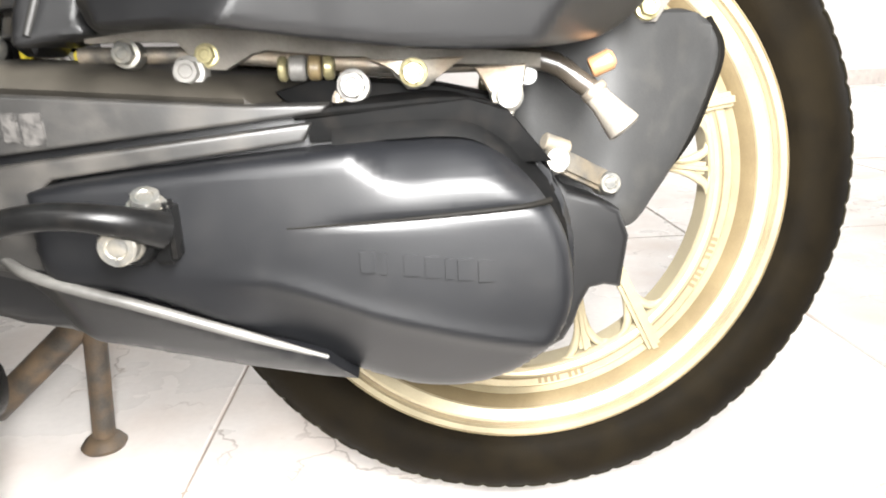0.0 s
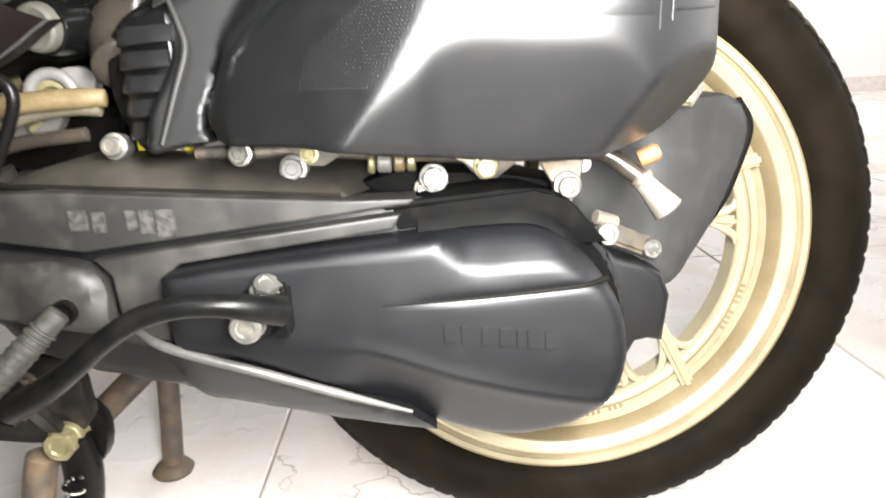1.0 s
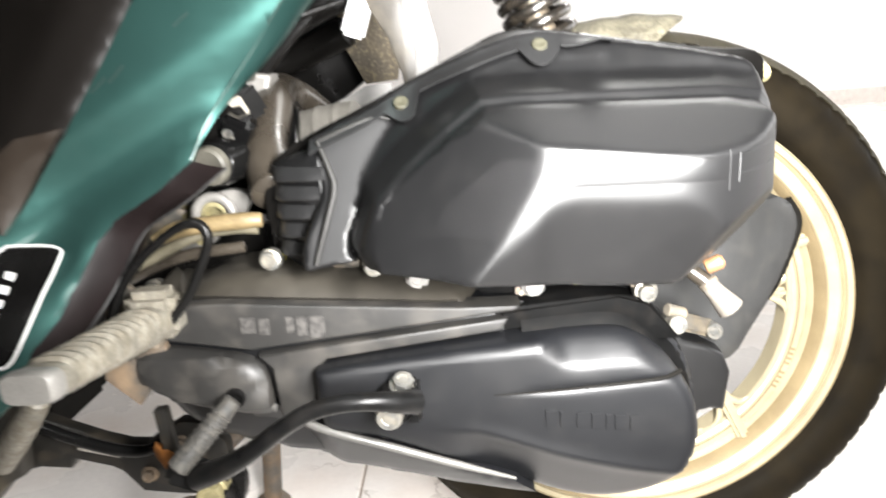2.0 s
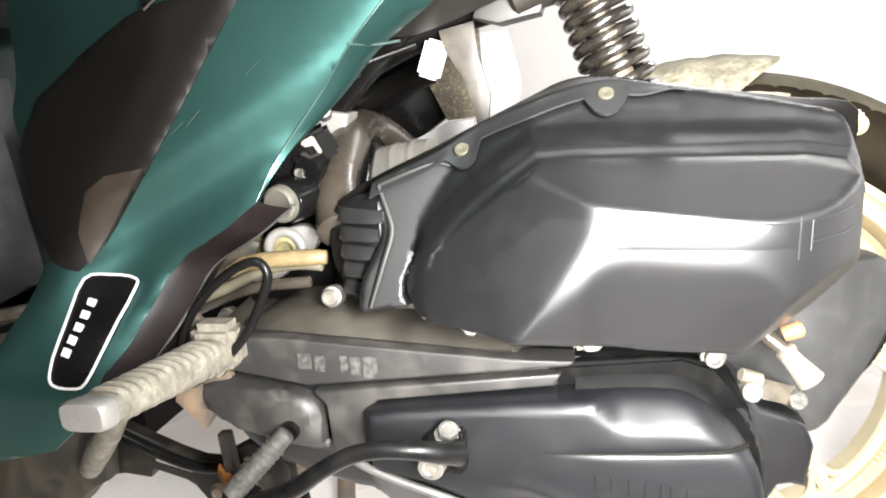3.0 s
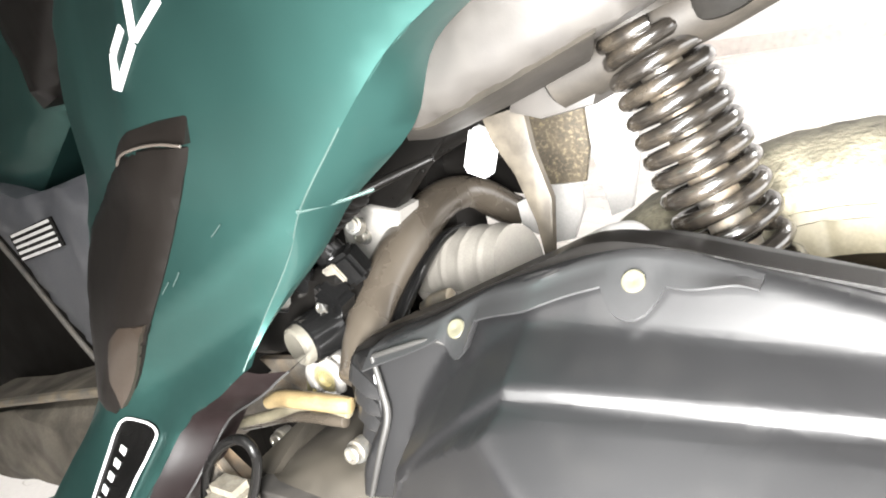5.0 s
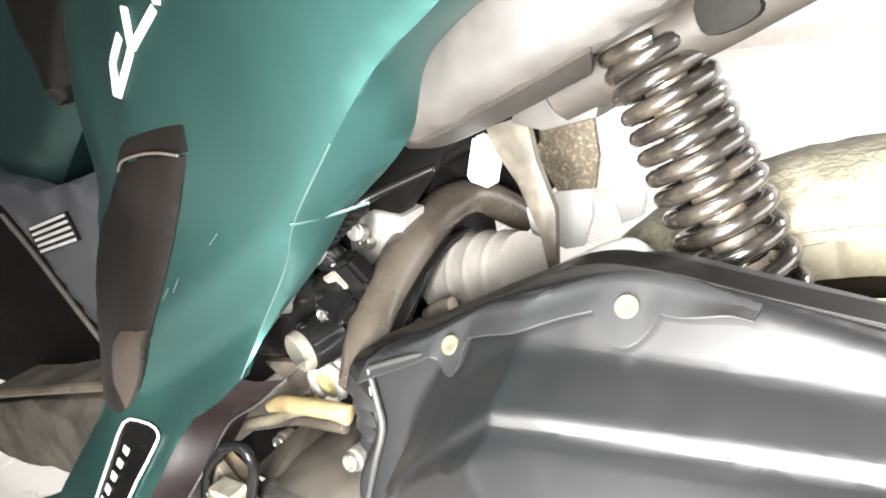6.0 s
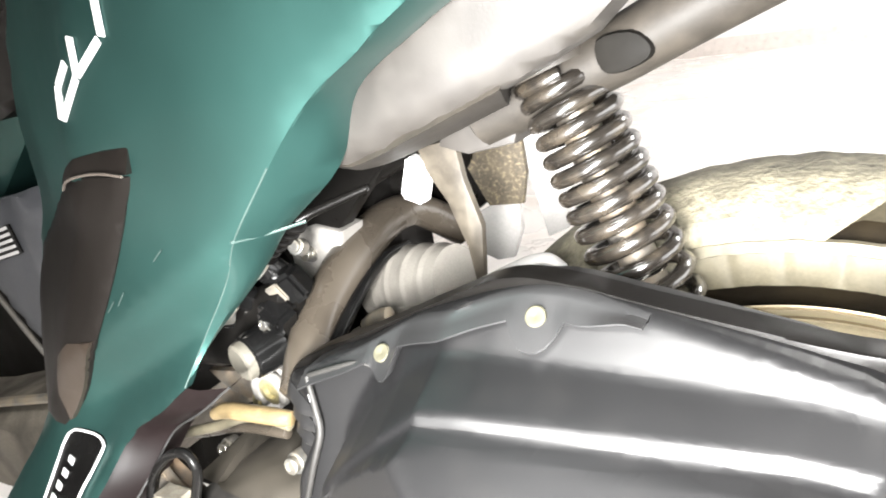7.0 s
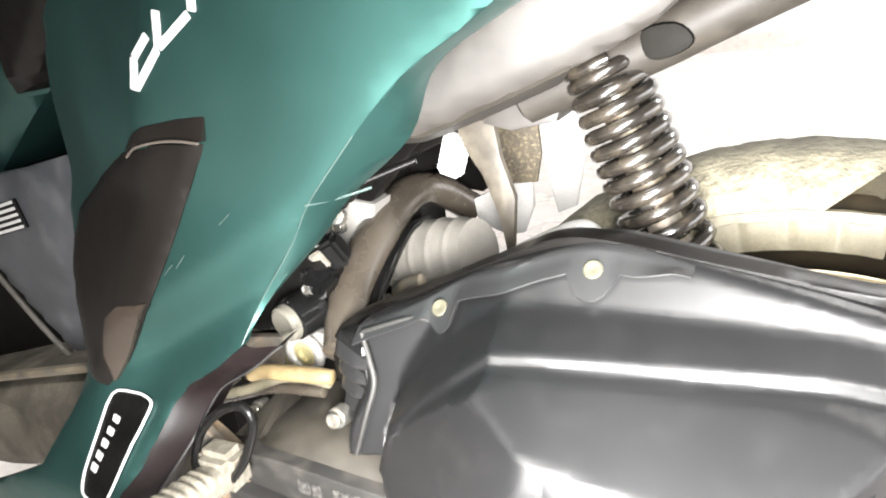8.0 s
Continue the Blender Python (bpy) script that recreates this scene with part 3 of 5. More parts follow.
for x0, x1, top, low in ((-0.2885, -0.2790, 0.3455, 0.3345), (-0.2770, -0.2700, 0.3440, 0.3330), (-0.2600, -0.2545, 0.3440, 0.3330), (-0.2530, -0.2460, 0.3440, 0.3310), (-0.2450, -0.2350, 0.3435, 0.3290)):
    z0, z1 = low - 0.0065, top - 0.0065
    part("letter_bar", strap(((x0 + x1) / 2, -0.1906, z0), ((x0 + x1) / 2, -0.1906, z1), x1 - x0, 0.0020, (0, -1, 0), 0.0006), SMUDGE, case)
part("middle_plate", plate(mid_line, -0.1915, -0.17, 0.002, 3), CASE_MATTE, case)
front_line = rounded([(-0.356, 0.318), (-0.300, 0.3125), (-0.281, 0.305), (-0.2765, 0.290), (-0.278, 0.272), (-0.310, 0.276), (-0.345, 0.284), (-0.366, 0.300)], 4)
front_plate = part("front_plate", sheet(front_line, lambda x, z: -0.1955 + 0.16 * max(0, -0.31 - x), -0.165, 0.006, 0.006), CASE_MATTE, case)
part("plug_hole", turned([(0.0, 0.0068), (0.003, 0.0066), (0.0032, 0.005), (0.0005, 0.0045)], (-0.297, -0.1955, 0.287), (0, -1, 0), 20), GLOSS_BLACK, front_plate)
black_line = [(-0.1235, 0.3290), (-0.050, 0.3350), (-0.032, 0.3290), (-0.012, 0.3050), (-0.030, 0.3050), (-0.046, 0.3180), (-0.075, 0.3205), (-0.122, 0.3180)]
part("black_inset", plate(black_line, -0.187, -0.16, 0.0015), BAND_BLACK, case, "black inset above the cover")

# the main cover, drop-shaped
cover_line = rounded([(-0.237, 0.3055), (-0.180, 0.3115), (-0.120, 0.3165), (-0.075, 0.3190), (-0.048, 0.3165), (-0.028, 0.3035), (-0.013, 0.2830), (-0.0065, 0.2600), (-0.0085, 0.2340), (-0.026, 0.2085), (-0.047, 0.1955), (-0.068, 0.1915),
                      (-0.088, 0.1950), (-0.114, 0.2060), (-0.160, 0.2340), (-0.205, 0.2545), (-0.236, 0.2620), (-0.2425, 0.2750), (-0.2425, 0.2980)], 5)
crease = table([(-0.26, 0.278), (-0.165, 0.262), (-0.137, 0.258), (-0.088, 0.240), (-0.036, 0.2265), (0.01, 0.222)])
brow = table([(-0.26, 0.33), (-0.12, 0.325), (-0.10, 0.312), (-0.085, 0.3015), (-0.062, 0.3015), (-0.040, 0.2995), (-0.02, 0.286), (0.0, 0.275)])
groove = table([(-0.14, 0.2845), (-0.08, 0.2865), (-0.02, 0.2900), (0.0, 0.291)])


def soft_plus(d, r):
    """Zero below, d above, rounded off over r."""
    return (d + math.sqrt(d * d + r * r)) / 2


def cover_depth(x, z):
    y = -0.2075 - 0.004 * smooth01((x + 0.2) / 0.12)
    fade = smooth01((x + 0.175) / 0.05)
    y += 0.62 * soft_plus(crease(x) - z, 0.004) * (0.35 + 0.65 * fade)
    y -= 0.0012 * math.exp(-((z - crease(x)) / 0.005) ** 2) * fade
    y += 1.15 * soft_plus(z - brow(x), 0.0035) * smooth01((x + 0.130) / 0.04)
    g = smooth01((x + 0.135) / 0.05)
    y += 0.0012 * g * math.exp(-((z - groove(x)) / (0.0012 + 0.0012 * g)) ** 2)
    return y


cover = part("belt_cover", sheet(cover_line, cover_depth, -0.17, 0.0032, 0.007, folds=(((-0.137, 0.258), (-0.088, 0.240), (-0.0030, -0.0015, 0.0, 0.0015, 0.0030)), ((-0.088, 0.240), (-0.036, 0.2265), (-0.0030, -0.0015, 0.0, 0.0015, 0.0030)), ((-0.08, 0.2865), (-0.02, 0.2900), (-0.003, -0.0012, 0.0, 0.0012, 0.003)), ((-0.085, 0.3015), (-0.040, 0.2998), (-0.003, -0.0015, 0.0, 0.0015, 0.003)))), CASE, scooter, "dark grey drop-shaped cover with embossed lettering", 60)
slot = [(x, cover_depth(x, groove(x)) - 0.0002, groove(x)) for x in np.linspace(-0.132, -0.016, 24)]
part("groove_shade", tube(slot, [0.0003, 0.0007, 0.0010, 0.0013, 0.0015], 8, steps=1), RUBBER_AND_SHADE, cover, "dark line for the shade in the groove")
x = -0.1015
for w in (0.0068, 0.0030, -0.005, 0.0072, 0.0066, 0.0034, 0.0070, 0.0072):
    if w > 0:
        z = 0.2695 - 0.135 * (x + 0.1015)
        part("letter_bar", strap((x + w / 2, -0.2122, z - 0.0058), (x + w / 2, -0.2122, z + 0.0042), w, 0.0010, (0, -1, 0), 0.0003), CASE, cover)
        x += w + 0.0021
    else:
        x -= w
PALE_BEAD = material("pale_bead", (0.055, 0.053, 0.049), 0.45, vary=0.2)
part("bead", tube([(-0.264, -0.1900, 0.2715), (-0.250, -0.2000, 0.2675), (-0.230, -0.2040, 0.2610), (-0.203, -0.2040, 0.2515), (-0.160, -0.2020, 0.2345), (-0.121, -0.1980, 0.2185)], [0.0022, 0.0028, 0.0028, 0.0028, 0.0026, 0.0012], 10), PALE_BEAD, case, "pale bead along the case edge")
part("bead", tube([(-0.290, -0.1870, 0.2790), (-0.274, -0.1880, 0.2745)], [0.0025, 0.0028], 10), PALE_BEAD, case)
skirt = [(-0.295, 0.281), (-0.264, 0.2715), (-0.230, 0.2605), (-0.203, 0.2510), (-0.160, 0.2340), (-0.121, 0.2180), (-0.108, 0.2045), (-0.125, 0.2055), (-0.177, 0.2115), (-0.246, 0.2235), (-0.286, 0.2325), (-0.300, 0.2370)]
part("lower_skirt", sheet(skirt, lambda x, z: -0.2025 + 0.016 * smooth01((-0.235 - x) / 0.03) + 0.70 * max(0.0, strip_z(x) - z), -0.12, 0.006, 0.002), CASE, case, "dark sloping lower skirt of the case")
part("gap_plate", plate([(-0.140, 0.3380), (-0.120, 0.3400), (-0.055, 0.3380), (-0.030, 0.3270), (-0.010, 0.3020), (0.002, 0.2720), (-0.010, 0.2680), (-0.030, 0.3000), (-0.060, 0.3200), (-0.125, 0.3280)], -0.1560, -0.12, 0.003, 3), BAND_BLACK, case, "black plate put in the dark gap under the air box")
band_out = curve([(-0.112, 0, 0.3345), (-0.090, 0, 0.3365), (-0.075, 0, 0.3375), (-0.061, 0, 0.3375), (-0.047, 0, 0.3340), (-0.033, 0, 0.3245), (-0.020, 0, 0.3105), (-0.009, 0, 0.2955), (-0.003, 0, 0.2780), (0.0, 0, 0.2560)], 4)
band_in = curve([(-0.112, 0, 0.3170), (-0.090, 0, 0.3185), (-0.075, 0, 0.3190), (-0.062, 0, 0.3190), (-0.049, 0, 0.3170), (-0.035, 0, 0.3090), (-0.025, 0, 0.2960), (-0.019, 0, 0.2820), (-0.010, 0, 0.2640), (-0.007, 0, 0.2500)], 4)
rings = [[(o.x, -0.150, o.z), (o.x, -0.173, o.z), (o.x * 0.8 + i.x * 0.2, -0.1795, o.z * 0.8 + i.z * 0.2), (o.x * 0.4 + i.x * 0.6, -0.1870, o.z * 0.4 + i.z * 0.6), (i.x, -0.1900, i.z), (i.x, -0.150, i.z)] for o, i in zip(band_out, band_in)]
part("black_band", loft(rings), BAND_BLACK, case, "glossy black curved band round the cover")
part("bead", tube([(-0.128, -0.1865, 0.3310), (-0.090, -0.1850, 0.3330), (-0.055, -0.1830, 0.3340), (-0.034, -0.1800, 0.3275), (-0.015, -0.1760, 0.3030), (-0.003, -0.1740, 0.2740)], 0.0022, 8), BAND_BLACK, case)

# rear edge of the inner case
rear_line = [(-0.03, 0.322), (-0.004, 0.296), (0.008, 0.279), (0.024, 0.274), (0.037, 0.267), (0.0425, 0.252), (0.0385, 0.2215), (0.029, 0.2235), (0.021, 0.222), (0.0155, 0.212), (0.012, 0.201), (0.006, 0.191), (-0.003, 0.186), (-0.012, 0.188), (-0.02, 0.21), (-0.02, 0.28)]
part("rear_case_edge", plate(rear_line, -0.132, -0.085, 0.004, 3), PLASTIC, scooter, "dark scuffed rear edge of the inner case")
part("case_underside", tube([(-0.30, -0.11, 0.245), (-0.2, -0.10, 0.228), (-0.12, -0.10, 0.222)], 0.022, 12), CASE_DUSTY, scooter, "dusty crankcase underside")
part("crankcase", block((0.30, 0.16, 0.10), 0.02, Matrix.Translation((-0.19, -0.01, 0.292))), DARK_METAL, scooter, "dark crankcase behind the belt case")
part("gap_filler", plate([(-0.141, 0.340), (-0.121, 0.3455), (-0.060, 0.3400), (-0.030, 0.3330), (-0.030, 0.326), (-0.131, 0.330)], -0.1600, -0.12, 0.003), BAND_BLACK, scooter, "black filler for the dark gap under the air box")

# kick starter
kick = part("kick_starter", tube([(-0.180, -0.222, 0.2900), (-0.189, -0.232, 0.2955), (-0.205, -0.239, 0.3005), (-0.222, -0.242, 0.3015), (-0.240, -0.243, 0.2975), (-0.258, -0.242, 0.2870), (-0.276, -0.238, 0.2730), (-0.298, -0.230, 0.2580), (-0.320, -0.220, 0.2460)], [0.0080, 0.0066, 0.0056, 0.0053, 0.0053, 0.0053, 0.0058, 0.0070, 0.0080], 14, up=(0, 1, 0)), KICK_BLACK, scooter, "bent glossy black kick-start lever")
part("boss", turned([(-0.02, 0.0120), (0.010, 0.0120), (0.014, 0.0100), (0.0145, 0.004)], (-0.1935, -0.210, 0.2865), (0, -1, 0), 24), KICK_BLACK, kick)
part("clamp_ear", block((0.010, 0.016, 0.026), 0.002, Matrix.Translation((-0.182, -0.212, 0.2870))), KICK_BLACK, kick)
bolt(kick, (-0.195, -0.2255, 0.286), (0, -1, 0), 0.0078, ZINC, "bright zinc bolt head", hexed=False, washer=1.1)
bolt(kick, (-0.187, -0.2165, 0.2985), (0.15, -0.5, 0.85), 0.0062, ZINC, "bright zinc bolt head")
PEDAL = material("dusty_rough_rubber", (0.014, 0.013, 0.011), 0.7, grain=300, patch=120, vary=0.4, bump=0.6, bump_mm=1.0, tint=(0.07, 0.062, 0.048), tint_amount=0.25, tint_scale=180, tint_cut=0.54)
pedal_low, pedal_tip = Vector((-0.3290, -0.2240, 0.2560)), Vector((-0.2957, -0.2040, 0.2893))
part("pedal", tube([pedal_low, pedal_low.lerp(pedal_tip, 0.5), pedal_tip], [0.0072, 0.0070, 0.0060], 14), PEDAL, kick, "dusty knurled kick pedal")
for k in range(9):
    part("knurl", turned([(-0.0012, 0.0062), (-0.0005, 0.0074), (0.0005, 0.0074), (0.0012, 0.0062)], pedal_low.lerp(pedal_tip, 0.14 + 0.08 * k), pedal_tip - pedal_low, 14), PEDAL, kick)
part("hinge", block((0.026, 0.016, 0.020), 0.004, Matrix.Translation((-0.327, -0.214, 0.2470)) @ Euler((0, 0.4, 0)).to_matrix().to_4x4()), KICK_BLACK, kick, "dirty black pedal hinge")
part("hinge_pin", turned([(0.0, 0.0030), (0.010, 0.0030), (0.0125, 0.0022)], (-0.3270, -0.2150, 0.2500), (0.6, -0.7, -0.25), 12), CHROME, kick, "bright hinge pin")

# ---- air box ----
top_edge = table([(-0.30, 0.405), (-0.268, 0.428), (-0.232, 0.446), (-0.198, 0.460), (-0.165, 0.477), (-0.138, 0.487), (-0.110, 0.4955), (-0.085, 0.4985), (-0.052, 0.4925), (-0.017, 0.4855), (0.014, 0.4785), (0.036, 0.4725), (0.07, 0.464)])
box_line = rounded([(-0.245, 0.3655), (-0.232, 0.3660), (-0.205, 0.3690), (-0.178, 0.3700), (-0.150, 0.3685), (-0.111, 0.3625), (-0.070, 0.3575), (-0.032, 0.3560), (-0.002, 0.3575), (0.018, 0.3620), (0.0345, 0.3740), (0.0445, 0.3920), (0.0465, 0.4150), (0.0420, 0.4430),
                    (0.0380, 0.4700), (0.014, 0.4785), (-0.017, 0.4855), (-0.052, 0.4925), (-0.085, 0.4985), (-0.110, 0.4955), (-0.138, 0.487), (-0.165, 0.477), (-0.198, 0.460), (-0.228, 0.4475), (-0.236, 0.430), (-0.2305, 0.4115), (-0.243, 0.385)], 4)
ledge = np.array([(-0.186, 0.3480), (-0.198, 0.3640), (-0.2045, 0.3810), (-0.193, 0.4110), (-0.172, 0.4320), (-0.150, 0.4500), (-0.130, 0.4635), (-0.110, 0.4640), (0.010, 0.4585), (0.034, 0.4540), (0.0462, 0.4400), (0.060, 0.38)])


def ledge_side(x, z):
    """Distance from the ledge line, positive on the bulge's side."""
    p, a, b = np.array((x, z)), ledge[:-1], ledge[1:]
    d = b - a
    t = np.clip(((p - a) * d).sum(1) / (d * d).sum(1), 0, 1)
    off = p - (a + t[:, None] * d)
    n = int(np.argmin((off ** 2).sum(1)))
    side = d[n][0] * off[n][1] - d[n][1] * off[n][0]
    return float(np.hypot(*off[n])) * (-1 if side > 0 else 1)


# the step from the flange down to the bulge: how far out it stands at each distance from the ledge
STEP_S = [-0.060, -0.036, -0.0310, -0.0125, -0.0105, -0.0008, 0.0002, 0.0046, 0.0060, 0.0200]
STEP_OUT = [0.1500, 0.1500, 0.1525, 0.1705, 0.1730, 0.1990, 0.2000, 0.2036, 0.2090, 0.3000]
SOFTEN = np.linspace(-0.0010, 0.0010, 5)
belly_line = table([(-0.30, 0.335), (-0.20, 0.352), (-0.150, 0.374), (-0.1305, 0.3875), (-0.110, 0.402), (-0.091, 0.4165), (-0.05, 0.4150), (0.02, 0.4110), (0.08, 0.4080)])


def box_depth(x, z):
    """The bulge is where the planes of its top, front, foot, two ends and cut corner meet, softly rounded."""
    s = ledge_side(x, z)
    dx = min(max(x, -0.15), 0.05) + 0.08
    step = float(np.mean(np.interp(s + SOFTEN, STEP_S, STEP_OUT))) - dx * float(np.interp(s, [-0.03, -0.011, 0.0], [0.0, 0.056, 0.155]))
    if s < -0.010 and x < -0.15:
        tub = 0.1655 + 0.28 * (0.442 - z)
        step += (max(step, tub) - step) * smooth01((-0.150 - x) / 0.025) * smooth01((-0.010 - s) / 0.003)
    if s < 0.004:
        return -step
    front = 0.2520 + 0.28 * (0.4265 - z) - 0.050 * max(0.0, x + 0.03)
    planes = [step, front,
              0.2053 - 0.15 * dx + 2.0 * (0.4585 - 0.038 * dx - z) + 0.001,
              0.2520 - 0.62 * ((x + 0.098) * -0.848 + (z - 0.434) * 0.529),
              0.2545 - 0.40 * (belly_line(x) - z),
              0.150 + 0.102 * math.sqrt(max(1 - max(0.0, (x + 0.035) / 0.0815) ** 2, 0.0)),
              0.165 + 1.9 * ((0.017 - x) * 0.72 + (z - 0.353) * 0.69)]
    low = min(planes)
    k = 1300.0
    return -(low - math.log(sum(math.exp(-k * (p - low)) for p in planes)) / k)


FOLDS = (-0.0310, -0.0180, -0.0136, -0.0115, -0.0095, -0.0020, -0.0008, 0.0004, 0.0018, 0.0036, 0.0050, 0.0066, 0.0100, 0.0220, 0.0260)
air_box = part("air_box", sheet(box_line, box_depth, -0.128, 0.0026, 0.0035, folds=(((-0.110, 0.4640), (0.010, 0.4585), FOLDS), ((-0.193, 0.4110), (-0.150, 0.4500), FOLDS[2:13]), ((0.010, 0.4585), (0.034, 0.4540), FOLDS[2:13]), ((0.034, 0.4540), (0.0462, 0.4400), FOLDS[2:13]), ((-0.091, 0.4165), (0.02, 0.4110), (-0.001, 0.001)), ((-0.09, 0.4366), (0.0, 0.4269), (-0.001, 0.001)), ((-0.1305, 0.3875), (-0.091, 0.4165), (-0.001, 0.001)), ((-0.127, 0.3875), (-0.098, 0.434), (-0.001, 0.001)))), PLASTIC, scooter, "dark grey bulging plastic air cleaner box", 55)
part("name_panel", sheet([(-0.0907, 0.4185), (-0.0085, 0.4165), (-0.0080, 0.4280), (-0.0907, 0.4350)], lambda x, z: box_depth(x, z) - 0.0008, lambda x, z: box_depth(x, z) + 0.001, 0.004, 0.0006), PLASTIC, air_box, "plain raised panel on the air box")


def box_rib(line, radius=0.0006):
    """A moulded bead that follows the face of the box."""
    pts = []
    for (ax, az), (bx, bz) in zip(line[:-1], line[1:]):
        pts += [(ax + (bx - ax) * k / 6, az + (bz - az) * k / 6) for k in range(6)]
    return tube([(x, box_depth(x, z) - 0.0001, z) for x, z in pts + [line[-1]]], radius, 8, raw=True)


for line in ([(-0.0060, 0.4310), (-0.0066, 0.4105)], [(0.0001, 0.4290), (-0.0004, 0.4140)], [(0.0005, 0.4285), (0.0150, 0.4300), (0.0265, 0.4310)], [(0.0005, 0.4185), (0.0150, 0.4190), (0.0276, 0.4200)]):
    part("bead", box_rib(line), PLASTIC, air_box)
back_line = [(x, z) for x, z in rounded([(-0.262, 0.372), (-0.209, 0.372), (-0.158, 0.372), (-0.071, 0.368), (0.000, 0.368), (0.030, 0.390), (0.040, 0.42), (0.050, 0.472), (0.014, 0.4815), (-0.040, 0.4910), (-0.085, 0.4995), (-0.112, 0.5000), (-0.138, 0.490), (-0.198, 0.463), (-0.262, 0.433), (-0.274, 0.40)], 4)]
part("back_half", plate(back_line, -0.1480, -0.134, 0.002, 2), BAY_BLACK, air_box, "black inner half of the air box")

# the flange strip that carries the screws
tops, lows = [], []
for k in range(60):
    x = -0.236 + k * (0.190 / 59)
    zt = top_edge(x) - 0.0008
    wide = 0.0085
    for cx, cz, r in ((-0.091, 0.4895, 0.0115), (-0.177, 0.4615, 0.0105)):
        if abs(x - cx) < r:
            wide = max(wide, zt - cz + math.sqrt(r * r - (x - cx) ** 2))
    if x > -0.076:
        wide = max(wide * (1 - smooth01((x + 0.076) / 0.03)), 0.0012)
    tops.append((x, zt))
    lows.append((x, zt - wide))
rings = []
for (x, zt), (_, zl) in zip(tops, lows):
    y0 = min(box_depth(x, zt - 0.004), -0.1560) + 0.0010
    y1 = min(box_depth(x, zl), -0.1585) - 0.0060
    mid = (zt + zl) / 2
    rings.append([(x, -0.148, zt + 0.0006), (x, y0 + 0.0012, zt), (x, y0, zt - 0.0014), (x, (y0 + y1) / 2 - 0.0004, mid), (x, y1, zl + 0.0012), (x, y1 + 0.0010, zl), (x, y1 + 0.006, zl + 0.0006), (x, -0.148, mid)])
part("flange", loft(rings), BOX_PLASTIC_LIT, air_box, "smooth screw flange along the top", 50)
for c in ((-0.091, box_depth(-0.091, 0.4880) - 0.0045, 0.4905), (-0.177, box_depth(-0.177, 0.4600) - 0.0050, 0.4625)):
    part("screw", turned([(-0.004, 0.0048), (0.0004, 0.0048), (0.0010, 0.0042), (0.0010, 0.002), (0.0005, 0.001)], c, (0, -0.72, 0.70), 20), DULL_SCREW, air_box, "dull yellow screw head")
RIB_GREY = material("grey_rib_plastic", (0.012, 0.0116, 0.0108), 0.55, grain=900, patch=30, vary=0.2, bump=0.15, spec=0.3)
part("rib", tube([(-0.2305, -0.1690, 0.4425), (-0.2245, -0.1740, 0.4270), (-0.2218, -0.1775, 0.4140), (-0.2275, -0.1830, 0.3950), (-0.2365, -0.1880, 0.3690)], [0.0016, 0.0018, 0.0020, 0.0019, 0.0016], 12), RIB_GREY, air_box, "moulded rib beside the grille")
part("rib", tube([(-0.2305, -0.1680, 0.4425), (-0.2120, -0.1675, 0.4495), (-0.1950, -0.1655, 0.4545), (-0.1850, -0.1650, 0.4530)], [0.0016, 0.0015, 0.0013, 0.0008], 12), RIB_GREY, air_box, "moulded rib beside the grille")

# intake grille at the front end
def grille_depth(x, z):
    return -0.1500 - 0.55 * max(0.0, x + 0.270) + 1.3 * max(0.0, -0.262 - x)


grille_line = rounded([(-0.262, 0.430), (-0.273, 0.418), (-0.2795, 0.400), (-0.277, 0.384), (-0.268, 0.371), (-0.252, 0.360), (-0.243, 0.372), (-0.236, 0.395), (-0.228, 0.412), (-0.233, 0.436)], 5)
grille = part("intake_grille", sheet(grille_line, grille_depth, -0.125, 0.006, 0.004), PLASTIC, air_box, "ribbed plastic intake grille")
for k in range(5):
    z = 0.4215 - k * 0.0122
    left, right = -0.2765 + 0.0018 * abs(k - 2) ** 1.3, -0.2245 - (0.436 - z) * 0.3125
    rings = []
    for i in range(9):
        u = i / 8
        x = left + (right - left) * u
        lift = 0.0050 * min(1.0, 4 * u, 5 * (1 - u)) + 0.0006
        y, tip = grille_depth(x, z), z - 0.0040 + 0.0016 * u
        rings.append([(x, y + 0.003, z + 0.0062), (x, y - 0.0008, z + 0.0058), (x, y - 0.6 * lift, z + 0.0018), (x, y - lift, tip + 0.0012), (x, y - lift + 0.0006, tip), (x, y + 0.003, tip - 0.0004)])
    part("slat", loft(rings), BOX_PLASTIC_LIT, grille, sharp=50)
bolt(air_box, (-0.2735, -0.157, 0.3665), (0, -1, 0.15), 0.0055, ZINC, "bright zinc bolt head", hexed=False)
part("tab", block((0.010, 0.014, 0.010), 0.002, Matrix.Translation((0.053, -0.128, 0.4665))), CASE_DUSTY, air_box)
bolt(air_box, (0.054, -0.1335, 0.4630), (0, -1, 0.2), 0.0048, BRASSY, "yellow passivated bolt head")
bm = bmesh.new()
for i in range(34):
    for j in range(26):
        x, z = -0.158 + i * 0.0016 + j * 0.0005, 0.394 + j * 0.0016
        if ledge_side(x, z) < 0.030 or z < belly_line(x) + 0.002 or x > -0.098 + (z - 0.434) * 0.624:
            continue
        y = box_depth(x, z)
        bmesh.ops.create_uvsphere(bm, u_segments=5, v_segments=3, radius=0.0004, matrix=Matrix.Translation((x, y + 0.0003, z)))
tagged(part("dot_texture", bm, PLASTIC, air_box, "field of tiny raised dots on the air box"), kind="stuff")

